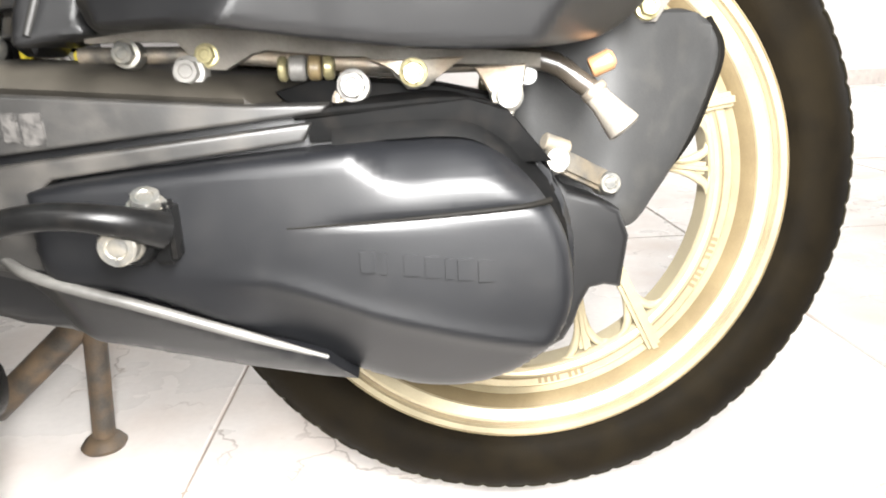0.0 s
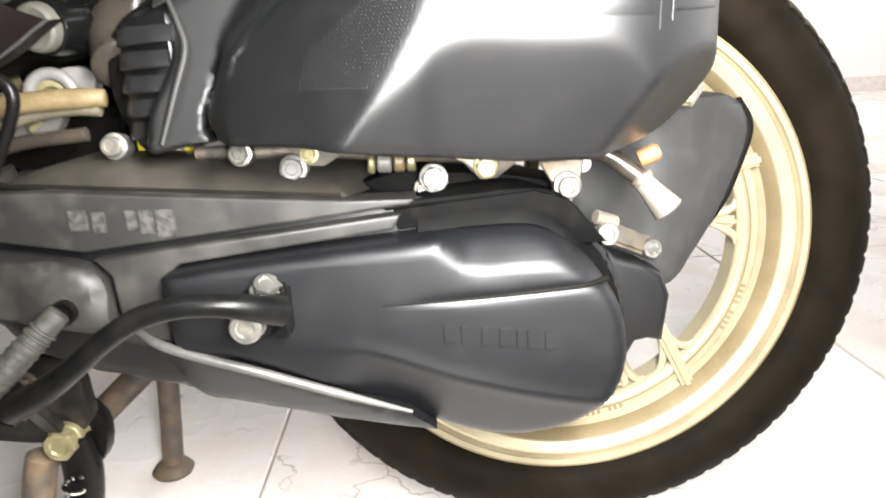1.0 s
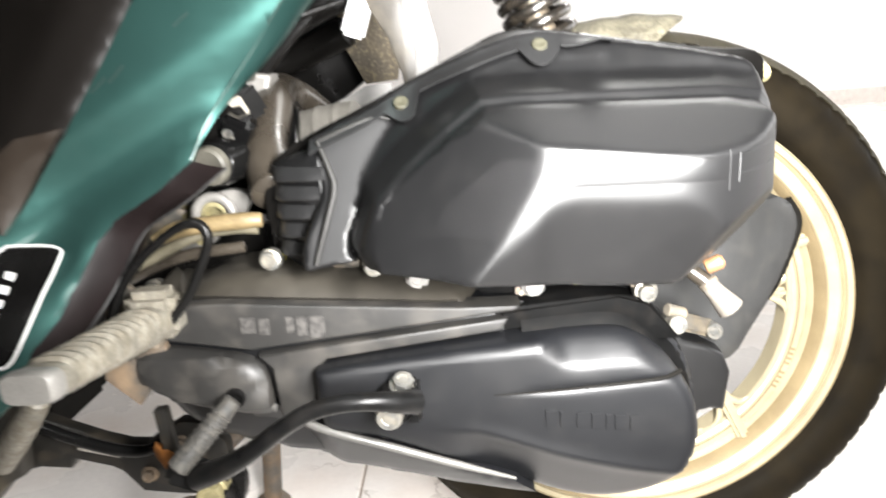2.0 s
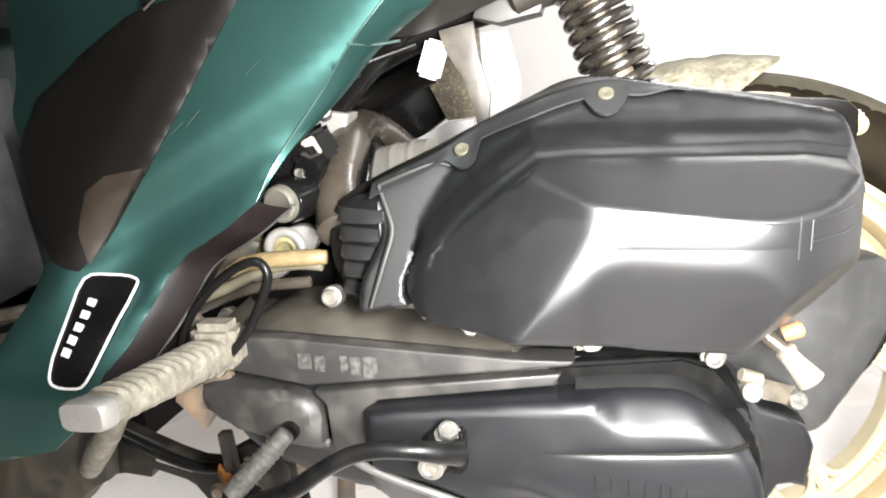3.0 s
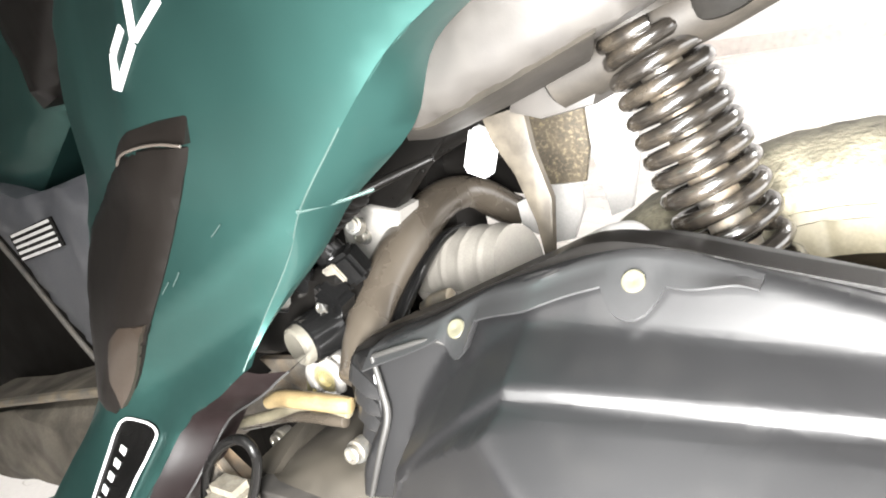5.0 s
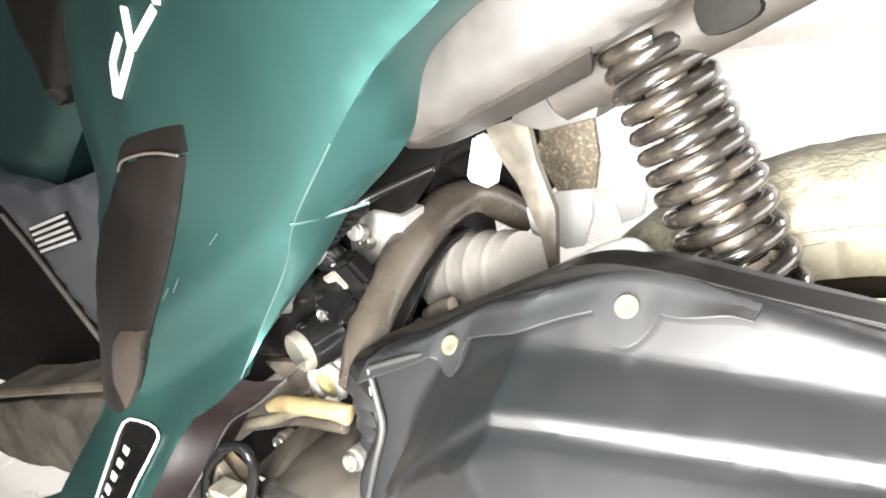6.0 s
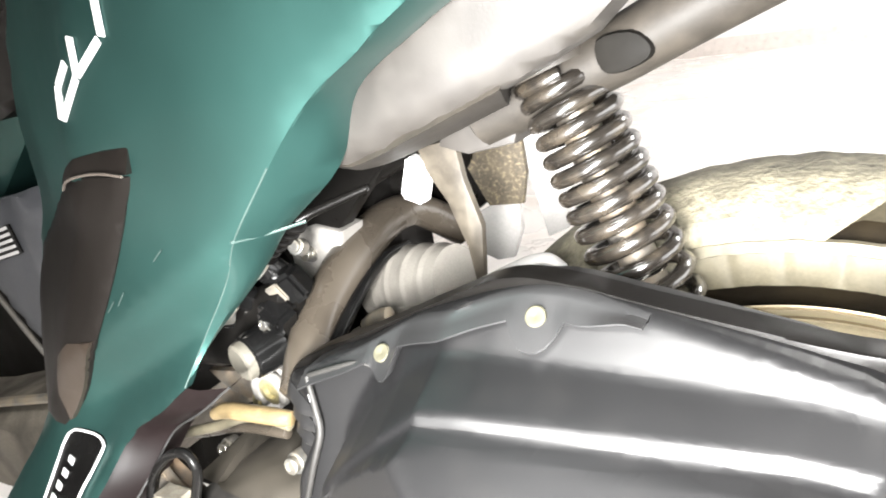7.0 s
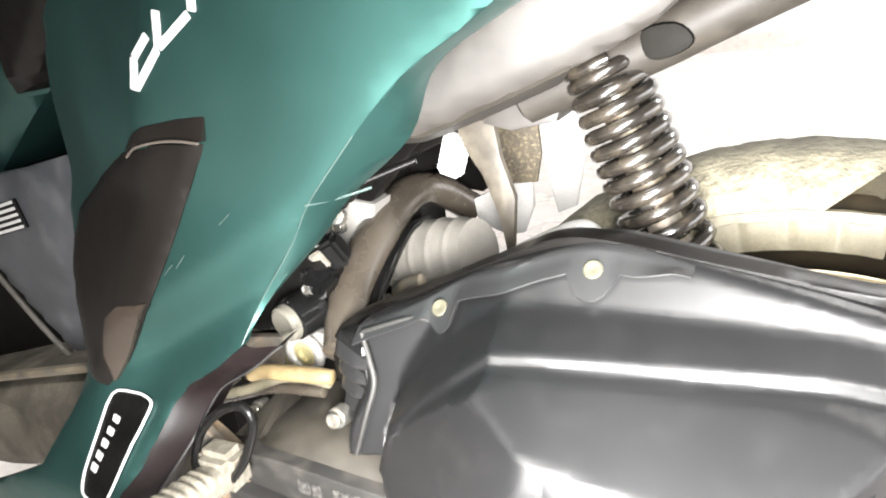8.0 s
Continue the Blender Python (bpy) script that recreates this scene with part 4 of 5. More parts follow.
# ---- fittings between air box and belt case ----
rail = part("cable_rail", tube([(-0.232, -0.150, 0.3600), (-0.200, -0.152, 0.3590), (-0.163, -0.152, 0.3575), (-0.082, -0.152, 0.350), (-0.02, -0.150, 0.349)], 0.0042, 10), STEEL, scooter, "thin dusty steel pipe along the case")
for c, r, m, name in (((-0.204, -0.168, 0.3600), 0.0050, ZINC, "bolt"), ((-0.176, -0.171, 0.3510), 0.0056, PALE_CAST, "bolt"), ((-0.168, -0.168, 0.3580), 0.0042, BRASSY, "bolt"), ((-0.102, -0.172, 0.3420), 0.0058, PALE_CAST, "bolt"), ((-0.106, -0.165, 0.3350), 0.0052, STEEL, "bolt"),
                      ((-0.258, -0.120, 0.3560), 0.0060, ZINC, "bolt"), ((-0.019, -0.160, 0.3430), 0.0034, WHITE_MARK, "bolt")):
    bolt(rail, c, (0, -1, 0.1), r, m, name=name)
flange_line = [(-0.222, 0.3740), (-0.208, 0.3740), (-0.164, 0.3700), (-0.106, 0.3640), (-0.060, 0.3580), (-0.035, 0.3555), (-0.014, 0.3530), (-0.014, 0.3465), (-0.045, 0.3490), (-0.058, 0.3500), (-0.064, 0.3460), (-0.072, 0.3390), (-0.077, 0.3390), (-0.087, 0.3500), (-0.096, 0.3545), (-0.108, 0.3550), (-0.141, 0.3590), (-0.148, 0.3575),
               (-0.160, 0.3510), (-0.168, 0.3515), (-0.176, 0.3580), (-0.181, 0.3640), (-0.204, 0.3650), (-0.222, 0.3650)]
part("lower_flange", plate(flange_line, -0.1680, -0.1600, 0.0012), TAN_DUST, air_box, "tan dusty lower flange with pointed tabs")
for x0, x1, z0, z1 in ((-0.275, -0.2700, 0.356, 0.366), (-0.248, -0.231, 0.3565, 0.3630)):
    part("cable_clip", block((x1 - x0, 0.006, z1 - z0), 0.001, Matrix.Translation(((x0 + x1) / 2, -0.120, (z0 + z1) / 2))), YELLOW, rail, "yellow plastic cable clip")
part("lock_plate", plate([(-0.268, 0.3640), (-0.248, 0.3620), (-0.246, 0.3520), (-0.258, 0.3470), (-0.270, 0.3540)], -0.1185, -0.115, 0.001), ZINC, rail, "bright zinc lock plate")
tri_a = [(-0.094, 0.353), (-0.050, 0.353), (-0.060, 0.346), (-0.068, 0.3400), (-0.0755, 0.3400), (-0.084, 0.348)]
bracket = part("bracket", plate(tri_a, -0.1720, -0.1690, 0.0007, 1), STEEL, scooter, "small dusty steel triangular bracket with a bolt")
bolt(bracket, (-0.074, -0.1730, 0.3468), (0, -1, 0), 0.0050, BRASSY, "yellow passivated bolt head")
tri_b = [(-0.046, 0.348), (-0.022, 0.349), (-0.024, 0.336), (-0.0285, 0.325), (-0.035, 0.329)]
bracket = part("bracket", plate(tri_b, -0.1760, -0.1720, 0.0007, 1), STEEL, scooter, "small dusty steel triangular bracket with a bolt")
bolt(bracket, (-0.0315, -0.1790, 0.335), (0, -1, 0), 0.0056, ZINC, "bright zinc bolt head", hexed=False)
for k, w in enumerate((0.004, 0.008, 0.006, 0.005)):
    x = -0.137 + (0, 0.005, 0.014, 0.021)[k]
    part("sleeve", turned([(-w / 2, 0.0050), (-w / 2 + 0.001, 0.006), (w / 2 - 0.001, 0.006), (w / 2, 0.0050)], (x + w / 2, -0.162, 0.3505), (1, 0, -0.05), 16), (BRASSY, PALE_CAST, TAN_TUBE, BRASSY)[k], rail)
drain = part("drain_hose", tube([(-0.060, -0.160, 0.3535), (-0.030, -0.160, 0.3525), (-0.008, -0.162, 0.3485), (0.004, -0.166, 0.3400), (0.0125, -0.170, 0.3330)], 0.0052, 12), HOSE_RUBBER, scooter, "short rubber drain hose with a flared tan end")
part("flared_end", tube([(0.0095, -0.169, 0.3355), (0.0155, -0.171, 0.3285), (0.0245, -0.174, 0.3175)], [0.0056, 0.0062, 0.0088], 14), TAN_DUST, drain, "flared tan hose end")
part("clip", turned([(-0.002, 0.0058), (-0.0015, 0.0066), (0.0015, 0.0066), (0.002, 0.0058)], (0.011, -0.1695, 0.3345), (0.6, -0.2, -0.75), 14), STEEL, drain)
part("copper_ferrule", turned([(-0.006, 0.0042), (-0.005, 0.005), (0.004, 0.005), (0.006, 0.003)], (0.0145, -0.170, 0.3475), (0.8, -0.1, 0.35), 14), material("copper", (0.45, 0.24, 0.12), 0.4, metal=0.7), drain, "copper-coloured ferrule")
clampy = part("cable_clamp", strap((-0.003, -0.142, 0.300), (0.034, -0.112, 0.2790), 0.013, 0.006, (0, -1, 0.4), 0.002), ALLOY, scooter, "bright alloy clamp with two bolts")
bolt(clampy, (-0.003, -0.146, 0.2985), (0.1, -1, 0.2), 0.0066, ZINC, hexed=False, washer=1.1)
bolt(clampy, (0.033, -0.1165, 0.2795), (0.1, -1, 0.2), 0.0062, ZINC, hexed=False, washer=1.1)
part("clamp_lug", tube([(-0.008, -0.146, 0.309), (0.004, -0.142, 0.304)], 0.0045, 10), ALLOY, clampy)
bolt(flap, (0.054, -0.112, 0.374), (0, -1, 0.1), 0.0052, BRASSY, "yellow passivated bolt head")
part("bracket_tab", plate([(0.036, 0.366), (0.060, 0.366), (0.068, 0.378), (0.060, 0.392), (0.03, 0.392)], -0.110, -0.100, 0.0015), CASE_DUSTY, flap)

# ---- green body ----
BODY_Z = [0.25, 0.343, 0.397, 0.440, 0.50, 0.53, 0.60, 0.75]
BODY_Y = [-0.258, -0.2545, -0.216, -0.205, -0.192, -0.188, -0.1925, -0.200]
turn_at = table([(0.25, -0.60), (0.345, -0.52), (0.385, -0.445), (0.42, -0.420), (0.452, -0.405), (0.50, -0.380), (0.527, -0.360), (0.571, -0.345), (0.594, -0.336), (0.625, -0.315), (0.65, -0.30), (0.76, -0.22)])


def smooth_interp(v, xs, ys):
    return (np.interp(v - 0.012, xs, ys) + 2 * np.interp(v, xs, ys) + np.interp(v + 0.012, xs, ys)) / 4


def body_depth(x, z):
    y = float(smooth_interp(z, BODY_Z, BODY_Y))
    t = turn_at(z) - x
    y += 0.38 * soft_plus(t, 0.004)
    # the slanting channel between two creases
    d = (x + 0.238) * 0.463 - (z - 0.529) * 0.886
    y += 0.0170 * float(np.interp(d, [-0.002, 0.002, 0.025, 0.031, 0.070], [0.0, 0.0012, 0.96, 1.0, 0.0])) * smooth01((x + 0.435) / 0.06)
    return y


body_line = [(-0.300, 0.4395), (-0.2965, 0.450), (-0.2885, 0.4640), (-0.272, 0.4835), (-0.2575, 0.5005), (-0.2325, 0.5295), (-0.216, 0.5465), (-0.197, 0.5640), (-0.180, 0.5785), (-0.164, 0.5910), (-0.150, 0.5990), (-0.135, 0.6065), (-0.118, 0.6165), (-0.06, 0.645), (0.02, 0.68), (0.02, 0.74),
             (-0.46, 0.74), (-0.505, 0.62), (-0.505, 0.50), (-0.455, 0.43), (-0.448, 0.405), (-0.452, 0.38), (-0.468, 0.350), (-0.530, 0.325), (-0.560, 0.280), (-0.505, 0.285), (-0.461, 0.2925), (-0.424, 0.3000), (-0.397, 0.322), (-0.385, 0.347), (-0.372, 0.362), (-0.364, 0.378), (-0.356, 0.398), (-0.346, 0.4095), (-0.333, 0.4165), (-0.321, 0.4235), (-0.310, 0.4320)]
body = part("side_cowl", sheet(body_line, body_depth, lambda x, z: body_depth(x, z) + 0.006, 0.008, 0.0015), GREEN, scooter, "dark green metallic painted side cowl")

# the inward return along its rear edge
edge_pts = [(-0.300, 0.4395), (-0.2885, 0.4640), (-0.2575, 0.5005), (-0.2325, 0.5295), (-0.197, 0.5640), (-0.164, 0.5910), (-0.135, 0.6065), (-0.118, 0.6165), (-0.06, 0.645)]
inner_pts = [(-0.303, 0.4440, -0.190), (-0.284, 0.4660, -0.177), (-0.249, 0.4985, -0.167), (-0.224, 0.5250, -0.163), (-0.184, 0.5560, -0.158), (-0.164, 0.5900, -0.158), (-0.126, 0.6110, -0.160), (-0.108, 0.6185, -0.165), (-0.05, 0.645, -0.165)]
outer = curve([(x, body_depth(x, z) + 0.0006, z) for x, z in edge_pts], 5)
inner = curve([(x, y, z) for x, z, y in inner_pts], 5)
back = [p + Vector((-0.004, 0.010, 0.002)) for p in inner]
bm = bmesh.new()
rows = [[bm.verts.new(p) for p in row] for row in (outer, [o.lerp(i, 0.5) + Vector((0.0015, -0.001, -0.001)) for o, i in zip(outer, inner)], inner, back)]
for a, b in zip(rows[:-1], rows[1:]):
    for k in range(len(a) - 1):
        bm.faces.new((a[k], a[k + 1], b[k + 1], b[k]))
part("cowl_return", bm, GREEN, body, "paler green inner edge of the cowl")
part("cowl_edge_glint", tube([(x - 0.0004, body_depth(x, z) + 0.0008, z + 0.0002) for x, z in edge_pts[:5]], 0.0005, 8), material("edge_glint_and_scratch", (0.045, 0.07, 0.064), 0.3, metal=0.4), body, "painted highlight along the cowl edge")
part("seam", tube([(-0.2355, body_depth(-0.2355, 0.5275) - 0.0004, 0.5278), (-0.224, -0.172, 0.5272), (-0.212, -0.160, 0.5290)], 0.0009, 8), bpy.data.materials["edge_glint_and_scratch"], body)
lower_pts = [(-0.299, 0.4395), (-0.310, 0.4320), (-0.321, 0.4235), (-0.346, 0.4095), (-0.356, 0.398), (-0.364, 0.378), (-0.385, 0.347), (-0.397, 0.322)]
outer = curve([(x, body_depth(x, z) + 0.001, z) for x, z in lower_pts], 4)
bm = bmesh.new()
rows = [[bm.verts.new(p + Vector(d)) for p in outer] for d in ((0, 0, 0), (0.005, 0.004, -0.003), (0.013, 0.018, -0.008), (0.012, 0.040, -0.006))]
for a, b in zip(rows[:-1], rows[1:]):
    for k in range(len(a) - 1):
        bm.faces.new((a[k], a[k + 1], b[k + 1], b[k]))
part("lower_return", bm, MAROON, body, "dark maroon inner trim below the cowl")
part("trim_edge", tube([p + Vector((0.0132, 0.0175, -0.0078)) for p in outer[::3]], 0.0008, 8), FLAP_GREY, body, "pale edge of the inner trim")

# dark satin insert with its folded scoop
insert_line = [(-0.2945, 0.5625), (-0.308, 0.5470), (-0.325, 0.5250), (-0.347, 0.4920), (-0.368, 0.4610), (-0.388, 0.4370), (-0.403, 0.4170), (-0.4180, 0.4020), (-0.440, 0.408), (-0.4700, 0.440), (-0.4900, 0.475), (-0.4750, 0.5100), (-0.430, 0.5350), (-0.380, 0.5550), (-0.353, 0.5605), (-0.327, 0.5645)]
insert = part("dark_insert", sheet(insert_line, lambda x, z: body_depth(x, z) - 0.0035 + 0.10 * max(0, z - 0.545), lambda x, z: body_depth(x, z) + 0.004, 0.008, 0.0025), DARK_PANEL, body, "dark brown-black satin insert in the cowl")
scoop_line = [(-0.2890, 0.5780), (-0.2935, 0.5640), (-0.327, 0.5655), (-0.353, 0.5615), (-0.3615, 0.5580), (-0.352, 0.5680), (-0.340, 0.5730), (-0.312, 0.5765)]
part("scoop", sheet(scoop_line, lambda x, z: body_depth(x, z) - 0.0060 + 0.30 * (z - 0.560), lambda x, z: body_depth(x, z) + 0.004, 0.006, 0.001), DARK_PANEL, body, "folded scoop above the dark insert")
part("scoop_lip", tube([(x, body_depth(x, z) - 0.0062, z) for x, z in ((-0.2935, 0.5638), (-0.310, 0.5655), (-0.327, 0.5650), (-0.345, 0.5620), (-0.358, 0.5560))], 0.0008, 8), material("pale_lip", (0.06, 0.05, 0.042), 0.4), insert)
fold_line = [(-0.3680, 0.4640), (-0.3870, 0.4400), (-0.4110, 0.4060), (-0.4150, 0.4250), (-0.4100, 0.4500), (-0.3950, 0.4600)]
part("fold", sheet(fold_line, lambda x, z: body_depth(x, z) - 0.0052, lambda x, z: body_depth(x, z), 0.008, 0.0012), material("insert_fold", (0.022, 0.0165, 0.0125), 0.36, vary=0.15), insert)

# slanted lettering strokes on the cowl, as plain bars
for (x0, z0), (x1, z1), w in (((-0.336, 0.5940), (-0.3300, 0.6110), 0.0052), ((-0.3300, 0.6110), (-0.3130, 0.6215), 0.0046), ((-0.3335, 0.5945), (-0.3080, 0.6140), 0.0046),
                              ((-0.3070, 0.6140), (-0.3010, 0.6330), 0.0052), ((-0.3060, 0.6150), (-0.2790, 0.6290), 0.0046), ((-0.2760, 0.6300), (-0.2710, 0.6480), 0.0052), ((-0.2700, 0.6480), (-0.2500, 0.6560), 0.0046)):
    part("letter_bar", strap((x0, body_depth(x0, z0) - 0.0008, z0), (x1, body_depth(x1, z1) - 0.0008, z1), w, 0.0012, (0, -1, 0.0), 0.0004), WHITE_MARK, body)

# badge
badge_line = rounded([(-0.4135, 0.3975), (-0.398, 0.3990), (-0.379, 0.3965), (-0.3775, 0.3900), (-0.384, 0.3680), (-0.3935, 0.3450), (-0.403, 0.3415), (-0.4150, 0.3430), (-0.4190, 0.3500), (-0.4175, 0.3740)], 3)
badge = part("badge", sheet(badge_line, lambda x, z: body_depth(x, z) - 0.0022, lambda x, z: body_depth(x, z), 0.008, 0.001), GLOSS_BLACK, body, "black badge with a white outline")
part("outline", tube([(x, body_depth(x, z) - 0.0024, z) for x, z in badge_line + badge_line[:1]], 0.0009, 6, raw=True), WHITE_MARK, badge, "white badge outline")
for k in range(5):
    a = Vector((-0.4105, 0, 0.3600)).lerp(Vector((-0.4045, 0, 0.3845)), k / 4) + Vector((-0.0030, 0, 0.0007))
    b = a + Vector((0.0060, 0, -0.0014))
    part("letter_bar", strap((a.x, body_depth(a.x, a.z) - 0.0026, a.z), (b.x, body_depth(b.x, b.z) - 0.0026, b.z), 0.0053, 0.0008, (0, -1, 0.5), 0.0002), WHITE_MARK, badge)
for x, z, ang in ((-0.340, 0.487, 0.9), (-0.351, 0.482, 0.8), (-0.300, 0.515, 0.7)):
    p = Vector((x, body_depth(x, z) - 0.0003, z))
    part("scratch", strap(p, p + Vector((0.010, 0, 0.010 * ang)), 0.0007, 0.0005, (0, -1, 0), 0.0001), bpy.data.materials["edge_glint_and_scratch"], body)

# ---- under-seat cowl and rear frame ----
grey_line = [(-0.186, 0.5885), (-0.195, 0.5540), (-0.180, 0.5535), (-0.160, 0.5600), (-0.129, 0.5720), (-0.095, 0.5850), (-0.067, 0.5980), (0.0, 0.652), (0.0, 0.70), (-0.08, 0.70), (-0.120, 0.6240), (-0.160, 0.6010)]


def grey_depth(x, z):
    v = z - (0.572 + 0.33 * (x + 0.15))
    return -0.156 + (0.55 * max(0.0, -v + 0.004)) - 0.05 * max(0.0, v) + 0.05 * max(0.0, x + 0.12)


part("under_cowl", sheet(grey_line, grey_depth, lambda x, z: grey_depth(x, z) + 0.03, 0.008, 0.003), GREY_PANEL, scooter, "pale grey dusty plastic cowl under the seat")
part("cowl_bracket", plate([(-0.172, 0.562), (-0.137, 0.578), (-0.124, 0.566), (-0.131, 0.545), (-0.160, 0.540), (-0.178, 0.545)], -0.084, -0.050, 0.003), GREY_PANEL, scooter, "dusty grey frame bracket under the cowl")
STAY_TAN = material("tan_dusty_steel", (0.024, 0.020, 0.0145), 0.5, grain=500, patch=40, vary=0.25, bump=0.2, tint=(0.10, 0.085, 0.06), tint_amount=0.3, tint_scale=60, tint_cut=0.55)
FRAME_GREY = material("dusty_frame_paint", (0.012, 0.0103, 0.0083), 0.58, grain=700, patch=40, vary=0.2, bump=0.15, spec=0.25, tint=(0.06, 0.05, 0.038), tint_amount=0.15, tint_scale=50, tint_cut=0.55)
rows = [[(-0.200, -0.1440, 0.5530), (-0.180, -0.1500, 0.5540), (-0.145, -0.1520, 0.5660), (-0.100, -0.1500, 0.5830)], [(-0.219, -0.118, 0.5440), (-0.198, -0.120, 0.5440), (-0.160, -0.121, 0.5560), (-0.114, -0.120, 0.5730)], [(-0.240, -0.090, 0.5360), (-0.215, -0.090, 0.5370), (-0.174, -0.090, 0.5495), (-0.128, -0.090, 0.5660)]]
part("under_lip", loft([curve(row, 5) + [p + Vector((0, 0.004, 0.006)) for p in reversed(curve(row, 5))] for row in rows]), FRAME_GREY, scooter, "brown-grey underside of the seat cowl")
beam = part("frame_tube", tube([(-0.150, -0.075, 0.5575), (-0.130, -0.075, 0.5645), (-0.078, -0.075, 0.5835), (-0.036, -0.075, 0.6010), (0.10, -0.075, 0.6550)], 0.0180, 18, flat=0.85), FRAME_GREY, scooter, "dusty grey rear frame tube above the shock")
part("tube_front", tube([(-0.232, 0.020, 0.5150), (-0.288, 0.035, 0.4940), (-0.345, 0.035, 0.4780), (-0.392, 0.035, 0.4620)], [0.0130, 0.0120, 0.0110, 0.0110], 16), BAY_BLACK, beam, "black inner frame tube behind the hose")
part("tube_pad", plate(rounded([(-0.080, 0.5920), (-0.064, 0.5945), (-0.0555, 0.5880), (-0.0575, 0.5815), (-0.0700, 0.5770), (-0.0785, 0.5790)], 3), -0.0960, -0.0700, 0.003, 2), RUBBER_AND_SHADE, beam, "dark rubber pad under the tube")

# ---- shock absorber ----
shock_top, shock_low = Vector((-0.1085, -0.078, 0.5835)), Vector((-0.0450, -0.082, 0.4050))
axis = (shock_low - shock_top).normalized()
shock = part("shock_absorber", turned([(-0.004, 0.006), (0.0, 0.010), (0.150, 0.010), (0.155, 0.0075), (0.189, 0.0075)], shock_top, axis, 24), STEEL, scooter, "rear shock absorber with a black coil spring")
side = axis.orthogonal().normalized()
over = axis.cross(side)
turns, points = 12.0, []
for i in range(int(turns * 28) + 1):
    u = i / 28
    along = 0.0045 + max(0.0, u - 0.45) * 0.0098 + max(0.0, u - 7) ** 2 * 0.00052
    r = 0.0192 + 0.0016 * smooth01(u / 8)
    ang = 2 * math.pi * u + 5.0
    points.append(shock_top + axis * (along + 0.003) + (side * math.cos(ang) + over * math.sin(ang)) * r)
part("coil_spring", tube(points, 0.0042, 10, raw=True), SPRING, shock, "glossy black dusty coil spring")
part("rod", turned([(0.0, 0.0078), (0.170, 0.0078)], shock_top + axis * 0.004, axis, 24), CHROME, shock, "chromed damper rod")
part("top_cap", turned([(-0.010, 0.010), (-0.006, 0.0150), (-0.002, 0.0235), (0.004, 0.0235), (0.002, 0.010)], shock_top, axis, 32), FRAME_GREY, shock)
part("spring_seat", turned([(0, 0.012), (0.002, 0.024), (0.008, 0.024), (0.012, 0.016), (0.02, 0.014)], shock_top + axis * 0.160, axis, 32), STEEL, shock)
for k in range(3):
    part("collar", turned([(-0.003, 0.0095), (-0.002, 0.0115), (0.002, 0.0115), (0.003, 0.0095)], shock_top + axis * (0.112 + 0.010 * k), axis, 24), CHROME, shock)
part("lower_lug", block((0.030, 0.03, 0.05), 0.006, Matrix.Translation((-0.040, -0.080, 0.395))), CASE_DUSTY, shock)

PALE_GUARD = material("pale_guard_plastic", (0.22, 0.213, 0.205), 0.5, grain=600, patch=30, vary=0.12, bump=0.15)
# plates in front of the shock
part("stay_plate", plate([(-0.206, 0.540), (-0.203, 0.527), (-0.191, 0.5065), (-0.1820, 0.478), (-0.1795, 0.4555), (-0.1745, 0.4555), (-0.1700, 0.492), (-0.1775, 0.520), (-0.180, 0.545)], -0.0640, -0.0590, 0.001), STAY_TAN, scooter, "pointed grey steel stay")
part("rusty_plate", plate([(-0.243, 0.545), (-0.190, 0.550), (-0.1875, 0.4950), (-0.1930, 0.4720), (-0.2215, 0.4700), (-0.2365, 0.5020)], 0.036, 0.040, 0.001), RUST, scooter, "rust-flecked tan steel plate")
part("pale_plate", plate([(-0.202, 0.545), (-0.165, 0.545), (-0.1545, 0.4960), (-0.1650, 0.4500), (-0.1805, 0.4435), (-0.1900, 0.4920)], 0.045, 0.050, 0.001), PALE_GUARD, scooter, "pale grey plastic guard plate")
part("lower_plate", plate([(-0.2230, 0.4685), (-0.1990, 0.4700), (-0.1995, 0.4505), (-0.2095, 0.4270), (-0.2236, 0.4240), (-0.250, 0.4350), (-0.252, 0.455)], 0.041, 0.046, 0.001), PALE_GUARD, scooter, "grey splash plate behind the hose")
part("fender_web", tube([(-0.156, -0.100, 0.4730), (-0.142, -0.100, 0.4785), (-0.125, -0.100, 0.4860), (-0.113, -0.100, 0.4890), (-0.104, -0.100, 0.4850)], [0.003, 0.0055, 0.0060, 0.0050, 0.003], 12, flat=0.6), PALE_GUARD, scooter, "pale dusty moulded ridge behind the air box")

# ---- engine bay ----
part("breather_hose", tube([(-0.268, -0.140, 0.408), (-0.2805, -0.1050, 0.4350), (-0.2840, -0.0610, 0.4590), (-0.289, -0.015, 0.4700), (-0.290, 0.018, 0.4700), (-0.281, 0.040, 0.462), (-0.262, 0.060, 0.440)], [0.0165, 0.0165, 0.0160, 0.0150, 0.0140, 0.0134, 0.013], 24), HOSE_RUBBER, scooter, "thick dusty black rubber breather hose")
part("hose_band", tube([(-0.258, -0.125, 0.424), (-0.264, -0.080, 0.445), (-0.272, -0.035, 0.455), (-0.276, 0.000, 0.452)], [0.0050, 0.0046, 0.0040, 0.0030], 10), WET_BLACK, scooter, "shiny black cable along the hose")
rings = []
boot_a, boot_b = Vector((-0.300, -0.008, 0.418)), Vector((-0.222, -0.020, 0.434))
